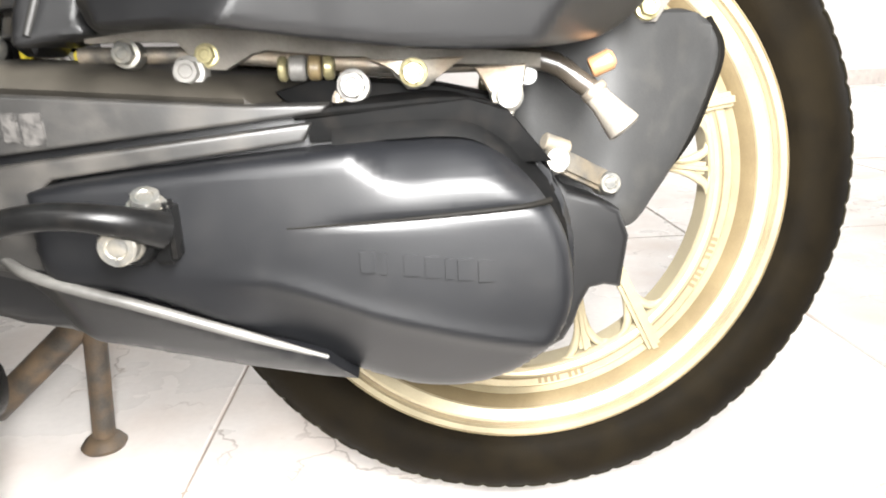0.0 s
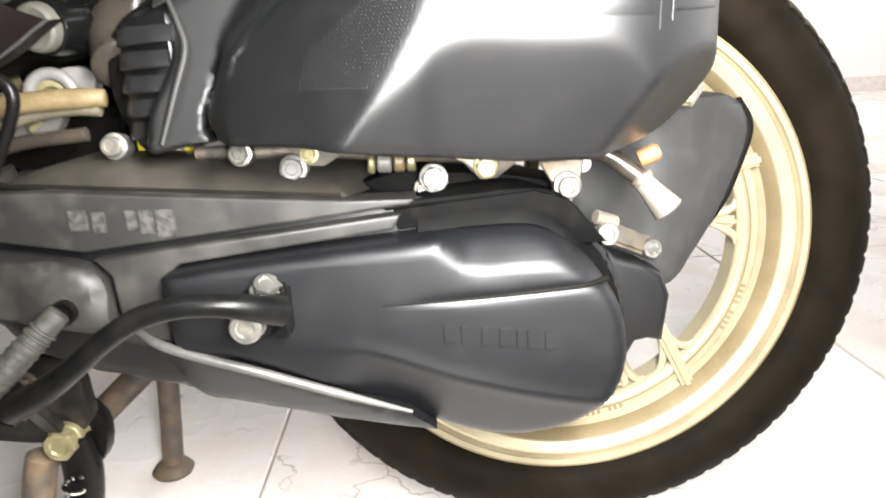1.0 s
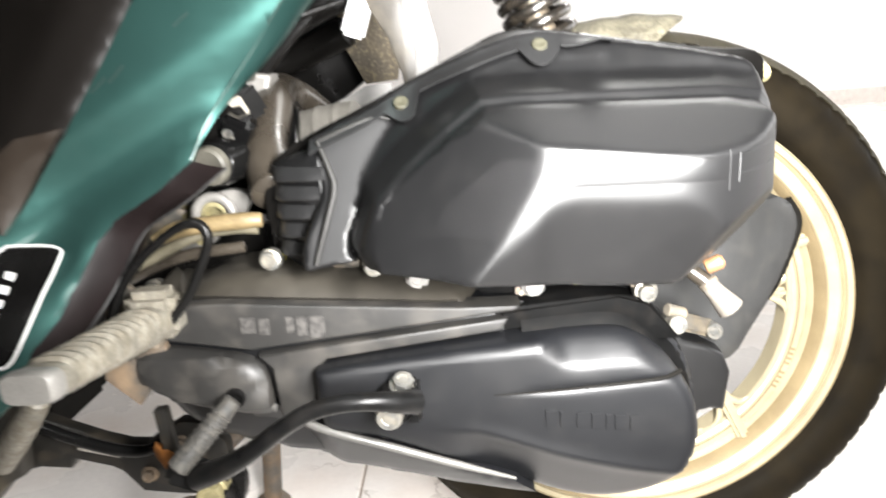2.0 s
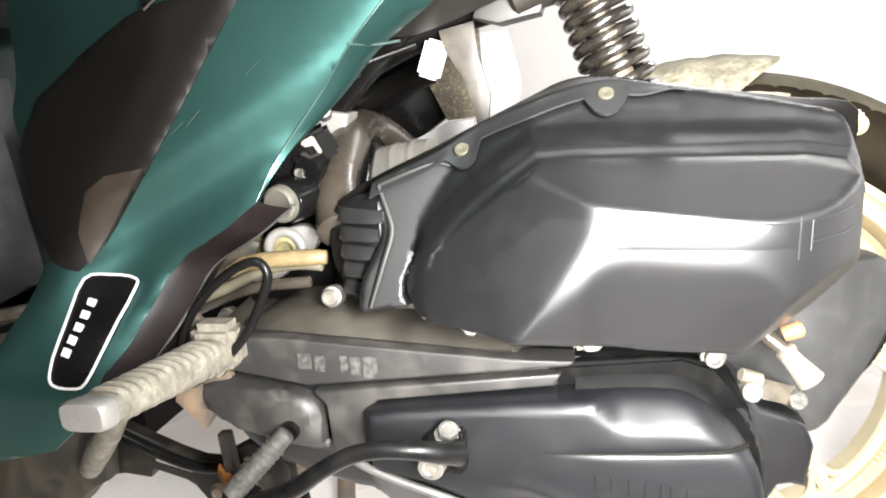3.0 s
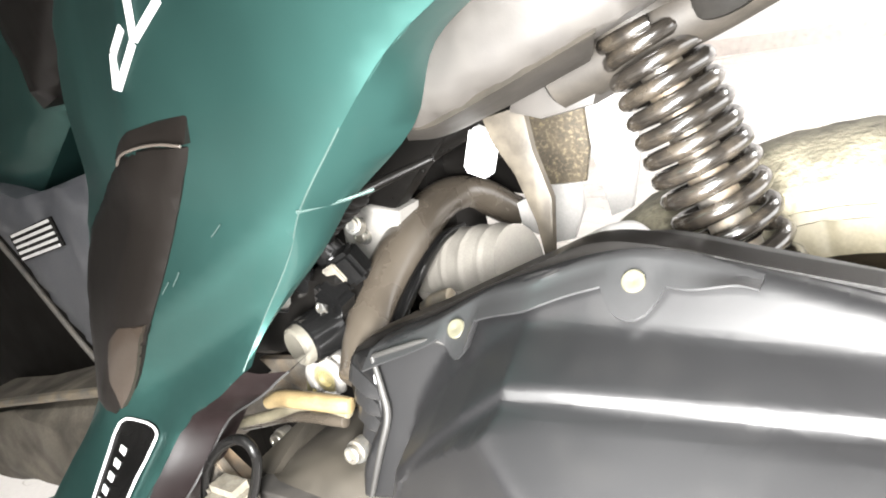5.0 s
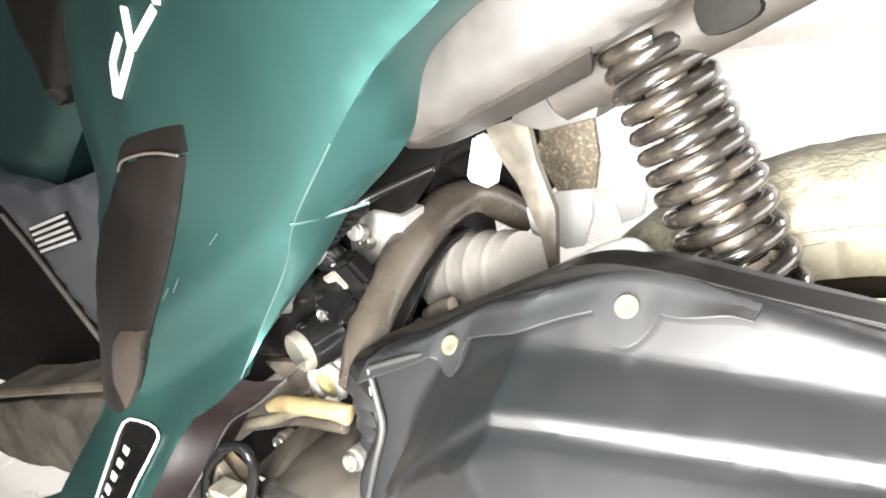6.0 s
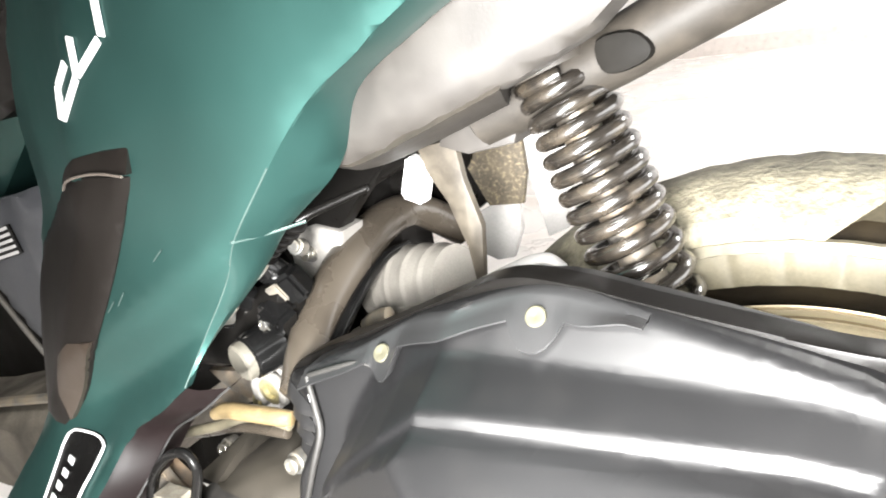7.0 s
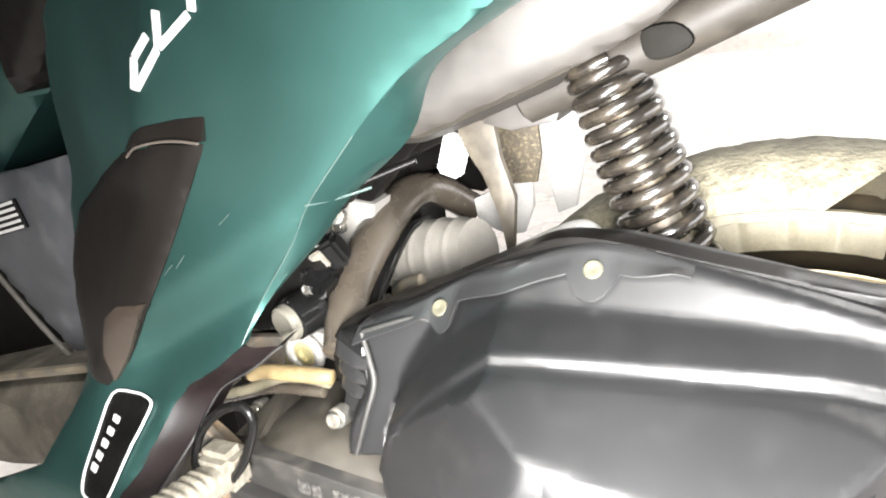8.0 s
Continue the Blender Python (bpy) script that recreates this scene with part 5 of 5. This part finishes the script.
for k in range(40):
    u = k / 39
    r = 0.026 + 0.003 * math.sin(u * math.pi) + 0.0009 * (1 if (k % 8) in (0, 1) else 0)
    ahead = (boot_b - boot_a).normalized()
    s = ahead.cross(Vector((0, 0, 1))).normalized()
    o = s.cross(ahead)
    rings.append([boot_a.lerp(boot_b, u) + (s * math.cos(2 * math.pi * j / 28) + o * math.sin(2 * math.pi * j / 28)) * r for j in range(28)])
boot = part("intake_boot", loft(rings), BOOT, scooter, "pale dusty ribbed rubber intake boot")
for ang in (-150, -105, -60, -15):
    part("boot_rib", tube([boot_a.lerp(boot_b, 0.05 + 0.9 * k / 8) + (s * math.cos(radians(ang)) + o * math.sin(radians(ang))) * (0.0262 + 0.003 * math.sin((0.05 + 0.9 * k / 8) * math.pi)) for k in range(9)], 0.0013, 8), BOOT, boot)
part("hose_clip", tube([(-0.262, -0.078, 0.424), (-0.250, -0.082, 0.432), (-0.238, -0.082, 0.436)], 0.0055, 12), ALLOY, boot, "metal hose clip with its screw")
part("clip_screw", turned([(0, 0.004), (0.004, 0.0045), (0.008, 0.004), (0.009, 0.002)], (-0.266, -0.080, 0.420), (-0.5, -0.6, -0.3), 14), ZINC, boot)
throttle_line = rounded([(-0.402, 0.398), (-0.395, 0.420), (-0.366, 0.438), (-0.338, 0.452), (-0.312, 0.466), (-0.296, 0.472), (-0.285, 0.468), (-0.283, 0.452), (-0.288, 0.432), (-0.296, 0.418), (-0.308, 0.4125), (-0.345, 0.405), (-0.385, 0.3985)], 4)
throttle = part("throttle_body", sheet(throttle_line, lambda x, z: -0.128 - 0.004 * noise.noise(Vector((x * 30, z * 30, 2))), -0.108, 0.006, 0.010), BAY_BLACK, scooter, "glossy black moulded throttle sensor block")
part("knob", turned([(-0.004, 0.0132), (0.0125, 0.0132), (0.0152, 0.0125), (0.0165, 0.0105), (0.0160, 0.0085)], (-0.303, -0.137, 0.431), (-0.22, -0.96, -0.08), 28), material("dusty_knob", (0.062, 0.058, 0.047), 0.5, vary=0.15), throttle, "round dusty grey knob")
part("knob_base", turned([(-0.012, 0.0165), (0.002, 0.0158), (0.009, 0.0148), (0.0105, 0.0128)], (-0.303, -0.137, 0.431), (-0.22, -0.96, -0.08), 28), WET_BLACK, throttle)
part("plug", turned([(-0.012, 0.009), (0.004, 0.009), (0.006, 0.0105), (0.010, 0.0105), (0.012, 0.008), (0.020, 0.008)], (-0.318, -0.125, 0.462), (-0.4, -0.6, 0.5), 20), WET_BLACK, throttle)
part("plug", turned([(-0.012, 0.010), (0.006, 0.010), (0.009, 0.0085), (0.014, 0.0085)], (-0.302, -0.112, 0.476), (-0.2, -0.5, 0.7), 20), WET_BLACK, throttle)
part("plug", block((0.022, 0.02, 0.018), 0.004, Matrix.Translation((-0.292, -0.125, 0.452)) @ Euler((0.3, 0.5, 0)).to_matrix().to_4x4()), WET_BLACK, throttle)
housing = part("plug_housing", block((0.020, 0.018, 0.022), 0.003, Matrix.Translation((-0.287, -0.112, 0.467)) @ Euler((0.2, radians(-25), 0.3)).to_matrix().to_4x4()), WET_BLACK, throttle, "black wiring plug with a pale end")
part("pale_end", block((0.010, 0.003, 0.014), 0.001, Matrix.Translation((-0.2900, -0.1225, 0.4650)) @ Euler((0.2, radians(-25), 0.3)).to_matrix().to_4x4()), ALLOY, housing)
for c, a in (((-0.318, -0.132, 0.462), (-0.4, -0.6, 0.5)), ((-0.303, -0.120, 0.480), (-0.2, -0.5, 0.7))):
    part("clamp_ring", turned([(0.0, 0.0095), (0.001, 0.0108), (0.003, 0.0108), (0.004, 0.0095)], c, a, 20), ZINC, throttle, "bright metal ring")
bolt(throttle, (-0.332, -0.136, 0.452), (-0.2, -0.9, 0.3), 0.0045, ZINC, "bright zinc bolt head")
bolt(throttle, (-0.296, -0.132, 0.448), (-0.1, -0.9, 0.3), 0.0036, ZINC, "bright zinc bolt head")
part("sensor_barrel", turned([(-0.02, 0.0105), (0.006, 0.0105), (0.010, 0.0090), (0.014, 0.0090), (0.016, 0.006)], (-0.345, -0.128, 0.449), (-0.55, -0.7, 0.35), 22), WET_BLACK, throttle)
part("rubber_sleeve", turned([(-0.014, 0.006), (-0.004, 0.0062), (-0.003, 0.0078), (-0.001, 0.0078), (0.0, 0.0062), (0.002, 0.0078), (0.004, 0.0078), (0.005, 0.0062), (0.014, 0.005)], (-0.350, -0.160, 0.440), (-0.8, -0.5, 0.1), 18), BRASSY, throttle, "brass-coloured cable end in a rubber sleeve")
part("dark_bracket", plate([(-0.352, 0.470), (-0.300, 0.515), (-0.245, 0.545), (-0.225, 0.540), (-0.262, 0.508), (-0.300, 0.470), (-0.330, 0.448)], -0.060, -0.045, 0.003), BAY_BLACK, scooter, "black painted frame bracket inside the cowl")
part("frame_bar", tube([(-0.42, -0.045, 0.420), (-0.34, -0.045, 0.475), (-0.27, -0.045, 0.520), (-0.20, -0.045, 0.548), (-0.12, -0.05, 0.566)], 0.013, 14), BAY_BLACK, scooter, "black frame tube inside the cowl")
part("harness", tube([(-0.292, -0.120, 0.489), (-0.276, -0.128, 0.503), (-0.260, -0.126, 0.5125), (-0.248, -0.120, 0.5185), (-0.215, -0.105, 0.5290)], [0.0055, 0.007, 0.0055, 0.003, 0.0022], 12), BAY_BLACK, scooter, "taped wiring harness")
for k in range(5):
    part("tape_wrap", turned([(-0.0018, 0.0064), (-0.001, 0.0078), (0.001, 0.0078), (0.0018, 0.0064)], Vector((-0.282, -0.126, 0.498)).lerp(Vector((-0.255, -0.127, 0.5155)), k / 4), (0.6, -0.1, 0.5), 14), BAY_BLACK, scooter)
part("connector", block((0.017, 0.012, 0.028), 0.0025, Matrix.Translation((-0.212, -0.060, 0.520)) @ Euler((0, radians(20), 0)).to_matrix().to_4x4()), WHITE_MARK, scooter, "white plastic wiring connector")
silver = part("silver_housing", plate([(-0.333, 0.4815), (-0.305, 0.4890), (-0.280, 0.4850), (-0.284, 0.4700), (-0.312, 0.4400), (-0.334, 0.4480)], -0.0640, -0.040, 0.004, 3), PALE_CAST, scooter, "bright cast alloy housing beside the hose")
bolt(silver, (-0.3130, -0.0660, 0.4680), (0, -1, 0.2), 0.0045, ZINC, "bright zinc bolt head", hexed=False)
bolt(scooter, (-0.287, -0.100, 0.4885), (0.2, -0.8, 0.4), 0.0042, ZINC, "bright zinc bolt head", hexed=False)
ring_line = [(-0.345, 0.366), (-0.341, 0.384), (-0.328, 0.402), (-0.308, 0.4095), (-0.292, 0.406), (-0.296, 0.392), (-0.312, 0.384), (-0.322, 0.372)]
hanger = part("engine_hanger", plate(rounded(ring_line, 3), -0.1240, -0.1140, 0.002), PALE_CAST, scooter, "bright cast alloy engine hanger lug")
part("bush", turned([(-0.004, 0.0105), (0.003, 0.0105), (0.004, 0.009), (0.004, 0.006), (0.001, 0.005)], (-0.316, -0.125, 0.3935), (0, -1, 0), 24), BRASSY, hanger, "yellowish bush with a bolt")
part("hanger_ring", tube([(-0.316 + 0.0128 * math.cos(radians(a)), -0.128, 0.3935 + 0.0128 * math.sin(radians(a))) for a in range(-30, 241, 15)], 0.0038, 10, steps=2, up=(0, 1, 0)), PALE_CAST, hanger, "bright rounded lug around the bush")
part("hanger_plate", plate([(-0.43, 0.355), (-0.375, 0.388), (-0.325, 0.402), (-0.330, 0.385), (-0.345, 0.372), (-0.400, 0.350)], -0.112, -0.104, 0.002), STEEL, scooter, "dusty steel hanger plate")
part("amber_hose", tube([(-0.415, -0.140, 0.345), (-0.388, -0.146, 0.3580), (-0.353, -0.148, 0.3715), (-0.325, -0.147, 0.3835), (-0.300, -0.147, 0.3870), (-0.282, -0.147, 0.3860)], 0.0040, 12), OLIVE_DUST, scooter, "amber fuel hose")
part("amber_hose", tube([(-0.350, -0.150, 0.3830), (-0.335, -0.152, 0.3895), (-0.315, -0.152, 0.3920), (-0.290, -0.150, 0.3925), (-0.278, -0.148, 0.3920)], [0.0045, 0.0058, 0.0058, 0.0058, 0.005], 14), TAN_TUBE, scooter, "amber fuel hose")
part("grey_hose", tube([(-0.420, -0.125, 0.335), (-0.385, -0.135, 0.3515), (-0.340, -0.140, 0.3680), (-0.295, -0.140, 0.3725)], 0.0042, 12), HOSE_RUBBER, scooter, "thin dusty grey hose")
part("tan_stay", strap((-0.352, -0.10, 0.405), (-0.322, -0.14, 0.378), 0.009, 0.003, (0, -1, 0.3)), BRASSY, scooter, "yellowish steel stay")
part("cable_loop", tube([(-0.357, -0.208, 0.330), (-0.360, -0.208, 0.347), (-0.345, -0.208, 0.375), (-0.320, -0.209, 0.397), (-0.300, -0.210, 0.4055), (-0.2925, -0.210, 0.398), (-0.297, -0.210, 0.384), (-0.312, -0.212, 0.358), (-0.335, -0.214, 0.336), (-0.350, -0.216, 0.328)], 0.0030, 10), GLOSS_BLACK, scooter, "looped thin black cable")
bolt(scooter, (-0.361, -0.142, 0.347), (0, -1, 0.2), 0.0052, ZINC, "bright zinc bolt head", hexed=False)
part("bay_backing", block((0.17, 0.08, 0.15), 0.02, Matrix.Translation((-0.365, 0.02, 0.425))), BAY_BLACK, scooter, "added black backing that darkens the engine bay")
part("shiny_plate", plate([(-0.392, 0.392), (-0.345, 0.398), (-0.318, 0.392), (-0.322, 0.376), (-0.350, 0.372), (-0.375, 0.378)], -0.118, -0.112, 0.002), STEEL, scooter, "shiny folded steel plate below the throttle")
part("bay_back_plate", plate([(-0.37, 0.47), (-0.33, 0.56), (-0.22, 0.585), (-0.205, 0.545), (-0.215, 0.48), (-0.26, 0.45)], 0.075, 0.085, 0.003), BAY_BLACK, scooter, "added black plate darkening the space behind the hose")
part("dark_cavity", block((0.12, 0.02, 0.08), 0.006, Matrix.Translation((-0.345, -0.095, 0.345))), BAY_BLACK, scooter, "black block standing in for a dark cavity")

# ---- folding foot peg and its bracket ----
PEG = material("dirty_cast_alloy", (0.13, 0.120, 0.098), 0.5, metal=0.25, grain=500, patch=120, vary=0.35, bump=0.5, tint=(0.09, 0.075, 0.05), tint_amount=0.55, tint_scale=130, tint_cut=0.54)
peg_a, peg_b = Vector((-0.332, -0.212, 0.3480)), Vector((-0.344, -0.312, 0.3560))
rings = []
for k in range(61):
    u = k / 60
    c = peg_a.lerp(peg_b, u)
    wide = 0.0128 - 0.001 * u
    high = 0.0105 - 0.0025 * u + (0.0017 if (k % 4) < 2 else 0.0) * (1 if 5 < k < 55 else 0) + 0.0007 * noise.noise(Vector((k * 0.9, 1, 4)))
    rings.append([c + Vector((math.copysign(abs(math.cos(a)) ** 0.7, math.cos(a)) * wide, 0, math.copysign(abs(math.sin(a)) ** 0.7, math.sin(a)) * high)) for a in [2 * math.pi * j / 20 for j in range(20)]])
peg = part("foot_peg", loft(rings), PEG, scooter, "ribbed cast alloy folding foot peg with dirt")
cap = []
for along, size in ((-0.003, 1.02), (0.001, 1.06), (0.005, 1.04), (0.007, 0.92)):
    c = peg_b + (peg_b - peg_a).normalized() * along
    cap.append([c + Vector((math.copysign(abs(math.cos(a)) ** 0.5, math.cos(a)) * 0.0122 * size, 0, math.copysign(abs(math.sin(a)) ** 0.5, math.sin(a)) * 0.0078 * size)) for a in [2 * math.pi * j / 24 for j in range(24)]])
part("end_cap", loft(cap), PALE_CAST, peg, "worn bright end of the peg")
part("pivot", block((0.030, 0.022, 0.030), 0.005, Matrix.Translation((-0.332, -0.207, 0.352))), PEG, peg)
arm = part("peg_bracket", strap((-0.372, -0.195, 0.370), (-0.330, -0.200, 0.334), 0.022, 0.008, (0.2, -1, 0.1)), STEEL, scooter, "dusty steel foot peg bracket")
part("web", plate([(-0.372, 0.366), (-0.345, 0.345), (-0.340, 0.310), (-0.365, 0.280), (-0.385, 0.300)], -0.185, -0.177, 0.002), DARK_METAL, arm)

MUDDY = material("muddy_black_plastic", (0.012, 0.010, 0.007), 0.6, grain=400, patch=30, vary=0.3, bump=0.3, tint=(0.07, 0.055, 0.028), tint_amount=0.5, tint_scale=30, tint_cut=0.58)
BLACK_GRIME = material("black_grimy_paint", (0.0050, 0.0045, 0.0037), 0.45, grain=500, patch=40, vary=0.3, bump=0.3, spec=0.3, tint=(0.05, 0.038, 0.024), tint_amount=0.25, tint_scale=60, tint_cut=0.58)
RUST_ORANGE = material("orange_rust", (0.16, 0.062, 0.016), 0.8, grain=500, patch=60, vary=0.4, bump=0.5, spec=0.1, tint=(0.03, 0.018, 0.010), tint_amount=0.5, tint_scale=120, tint_cut=0.54)
# ---- centre stand ----
stand = part("centre_stand", tube([(-0.352, -0.118, 0.172), (-0.350, -0.118, 0.140), (-0.362, -0.125, 0.070), (-0.378, -0.130, 0.010)], 0.0125, 14), GLOSS_BLACK, scooter, "black tubular centre stand, lowered to the floor")
part("far_leg", tube([(-0.370, 0.100, 0.190), (-0.374, 0.102, 0.116), (-0.386, 0.108, 0.006)], 0.0105, 14), DARK_METAL, stand, "dirty dark stand leg")
part("foot_pad", turned([(0.0, 0.019), (0.004, 0.021), (0.010, 0.0165), (0.014, 0.011)], (-0.387, 0.109, 0.0), (0, 0, 1), 28), DARK_METAL, stand)
part("foot_pad", turned([(0.0, 0.019), (0.004, 0.021), (0.010, 0.0165), (0.014, 0.011)], (-0.379, -0.131, 0.0), (0, 0, 1), 28), DARK_METAL, stand)
part("cross_tube", tube([(-0.345, 0.105, 0.165), (-0.414, 0.100, 0.104), (-0.470, 0.090, 0.055)], 0.0135, 14), DARK_METAL, stand, "dirty dark cross tube")
part("tang", tube([(-0.374, -0.118, 0.160), (-0.380, -0.119, 0.140), (-0.392, -0.122, 0.085), (-0.405, -0.125, 0.040)], 0.0105, 14), DARK_METAL, stand)
part("pivot_plate", plate(rounded([(-0.375, 0.185), (-0.352, 0.197), (-0.333, 0.180), (-0.338, 0.150), (-0.365, 0.145)], 4), -0.112, -0.100, 0.002), GLOSS_BLACK, stand)
bolt(stand, (-0.354, -0.1215, 0.173), (0, -1, 0), 0.0105, BRASSY, "large yellow passivated pivot bolt", washer=1.15)
part("return_spring", tube([Vector((-0.350, -0.132, 0.150)) + Vector((0.006 * math.cos(i * 0.7), 0.006 * math.sin(i * 0.7), -0.0011 * i)) for i in range(90)], 0.0016, 6, raw=True), CHROME, stand, "bright return spring")
part("engine_sump", block((0.10, 0.16, 0.050), 0.015, Matrix.Translation((-0.305, 0.0, 0.240))), DARK_METAL, scooter, "dirty dark engine underside")
hanger_line = [(-0.600, 0.292), (-0.520, 0.262), (-0.4828, 0.2450), (-0.4591, 0.2335), (-0.4351, 0.2230), (-0.4153, 0.2165), (-0.4000, 0.2155), (-0.3890, 0.2240), (-0.372, 0.2330), (-0.350, 0.2310), (-0.338, 0.2120), (-0.3365, 0.1850), (-0.3500, 0.1680), (-0.3810, 0.1700),
               (-0.4100, 0.1745), (-0.4235, 0.1930), (-0.4310, 0.1975), (-0.4587, 0.2060), (-0.4632, 0.1980), (-0.4870, 0.2008), (-0.5017, 0.1980), (-0.5135, 0.1890), (-0.530, 0.172), (-0.600, 0.165)]
lower_frame = part("lower_frame", plate(hanger_line, -0.120, -0.108, 0.003, 2), BLACK_GRIME, scooter, "black grimy lower frame and stand bracket")
part("frame_rail", tube([(-0.560, -0.126, 0.2740), (-0.4828, -0.126, 0.2420), (-0.4591, -0.126, 0.2305), (-0.4351, -0.126, 0.2205), (-0.4153, -0.125, 0.2140), (-0.3960, -0.124, 0.2130), (-0.378, -0.122, 0.2210)], 0.0048, 12), GLOSS_BLACK, lower_frame, "glossy black rail along the frame edge")
part("rail_glint", strap((-0.4530, -0.1225, 0.2175), (-0.4200, -0.1225, 0.2085), 0.0032, 0.003, (0, -1, 0.2), 0.0008), CHROME, lower_frame, "chrome strip for the highlight on the rail")
for x, z in ((-0.402, 0.1900), (-0.372, 0.2150)):
    bolt(lower_frame, (x, -0.1205, z), (0, -1, 0), 0.0050, DARK_METAL, "dirty bolt head")
part("muddy_strut", tube([(-0.432, -0.184, 0.2900), (-0.4515, -0.1718, 0.2683), (-0.475, -0.158, 0.2440), (-0.4977, -0.1438, 0.2195)], [0.0085, 0.0095, 0.0100, 0.0085], 14), PEG, scooter, "muddy tan cast strut below the foot peg")
part("lower_fairing", plate([(-0.66, 0.300), (-0.476, 0.280), (-0.486, 0.240), (-0.490, 0.204), (-0.5017, 0.198), (-0.5135, 0.189), (-0.530, 0.168), (-0.66, 0.150)], -0.138, -0.122, 0.004), MUDDY, scooter, "dark muddy lower fairing below the cowl")
rings = []
for k in range(13):
    u = k / 12
    c = Vector((-0.366, -0.172, 0.240)).lerp(Vector((-0.336, -0.196, 0.232)), u)
    r = 0.0062 + 0.0022 * math.sin(u * math.pi) + 0.0012 * noise.noise(Vector((k * 0.8, 3, 1)))
    rings.append([c + Vector((0.15 * math.cos(a), 0.5 * math.cos(a), math.sin(a))) * r * (1 + 0.18 * noise.noise(Vector((math.cos(a) * 2, math.sin(a) * 2, k * 0.7)))) for a in [2 * math.pi * j / 14 for j in range(14)]])
part("rusty_link", loft(rings), RUST_ORANGE, scooter, "rusty orange steel link")
part("link_arm", strap((-0.356, -0.176, 0.2740), (-0.352, -0.178, 0.2360), 0.009, 0.008, (0, -1, 0)), BLACK_GRIME, scooter, "black grimy steel link arm")
part("link_arm", strap((-0.352, -0.170, 0.2360), (-0.356, -0.128, 0.1850), 0.012, 0.007, (0, -1, 0.5)), BLACK_GRIME, scooter, "black grimy steel link arm")

# ---- footboard and front parts beyond the cowl ----
BOARD_TAN = material("tan_dusty_footboard", (0.085, 0.074, 0.058), 0.65, grain=400, patch=20, vary=0.3, bump=0.3, tint=(0.020, 0.017, 0.013), tint_amount=0.6, tint_scale=26, tint_cut=0.52)
board = part("footboard", sheet([(-1.02, 0.175), (-0.95, 0.172), (-0.70, 0.215), (-0.60, 0.232), (-0.535, 0.255), (-0.505, 0.300), (-0.530, 0.345), (-0.70, 0.315), (-0.90, 0.262), (-1.02, 0.24)], lambda x, z: -0.150 + 0.9 * max(0.0, z - 0.29), 0.10, 0.02, 0.010), BOARD_TAN, scooter, "tan dusty footboard side")
part("board_edge", tube([(-0.95, -0.15, 0.268), (-0.70, -0.142, 0.322), (-0.535, -0.12, 0.348)], 0.005, 8), ALLOY, board, "pale footboard edge")
tunnel = part("tunnel_panel", sheet([(-0.90, 0.545), (-0.83, 0.520), (-0.79, 0.515), (-0.742, 0.505), (-0.684, 0.512), (-0.58, 0.53), (-0.56, 0.36), (-0.672, 0.315), (-0.711, 0.355), (-0.766, 0.421), (-0.824, 0.482)], lambda x, z: -0.085, lambda x, z: -0.055, 0.02, 0.006), TUNNEL_GREY, scooter, "grey plastic tunnel panel with a printed label")
part("panel_edge", tube([(-0.824, -0.086, 0.482), (-0.781, -0.087, 0.441), (-0.711, -0.087, 0.355), (-0.672, -0.087, 0.315)], 0.003, 8), CASE_DUSTY, tunnel, "pale panel edge")
label = part("printed_label", strap((-0.768, -0.0862, 0.454), (-0.670, -0.0862, 0.475), 0.030, 0.002, (0, -1, 0), 0.0005), GLOSS_BLACK, tunnel, "dark warning label with white print")
for k in range(5):
    d = Vector((0.005, 0.0, -0.0245)) * ((k - 2) / 4)
    part("print_bar", strap(Vector((-0.763, -0.0875, 0.4555)) + d, Vector((-0.676, -0.0875, 0.4735)) + d, 0.0030, 0.0012, (0, -1, 0), 0.0002), WHITE_MARK, label)
part("front_body", sheet([(-1.20, 0.46), (-0.93, 0.500), (-0.852, 0.514), (-0.804, 0.496), (-0.744, 0.504), (-0.66, 0.56), (-0.56, 0.62), (-0.56, 0.80), (-1.20, 0.84)], lambda x, z: -0.060 - 0.10 * max(0, z - 0.6), 0.12, 0.03, 0.01), GREEN, scooter, "green front body shell in the distance")
part("seat_front", sheet([(-0.62, 0.66), (-0.598, 0.607), (-0.602, 0.586), (-0.563, 0.593), (-0.507, 0.627), (-0.463, 0.657), (-0.44, 0.76), (-0.62, 0.76)], lambda x, z: -0.12 - 0.2 * (x + 0.52), 0.08, 0.015, 0.010), DARK_PANEL, scooter, "dark underside of the seat nose")
part("dark_space_filler", block((0.80, 0.16, 0.34), 0.02, Matrix.Translation((-0.93, 0.035, 0.335))), RUBBER_AND_SHADE, scooter, "black block filling the dark space below the tunnel")
part("far_side_shell", block((0.30, 0.02, 0.22), 0.01, Matrix.Translation((-0.50, 0.17, 0.62))), BAY_BLACK, scooter, "black block in place of the unseen far cowl")
part("front_filler", block((0.20, 0.16, 0.20), 0.03, Matrix.Translation((-0.44, 0.00, 0.40))), BAY_BLACK, scooter, "added black block filling the space ahead of the engine")

# ---- floor tiles ----
for i in range(-5, 7):
    for j in range(-4, 7):
        x0, y0 = SEAM_X + i * TILE, SEAM_Y + j * TILE
        if x0 + TILE < ROOM_X0 or x0 > ROOM_X1 or y0 + TILE < ROOM_Y0 or y0 > ROOM_Y1:
            continue
        tile = part("tile", block((TILE - 0.0035, TILE - 0.0035, 0.012), 0.0012, Matrix.Translation((x0 + TILE / 2, y0 + TILE / 2, -0.006))), MARBLE, floor)
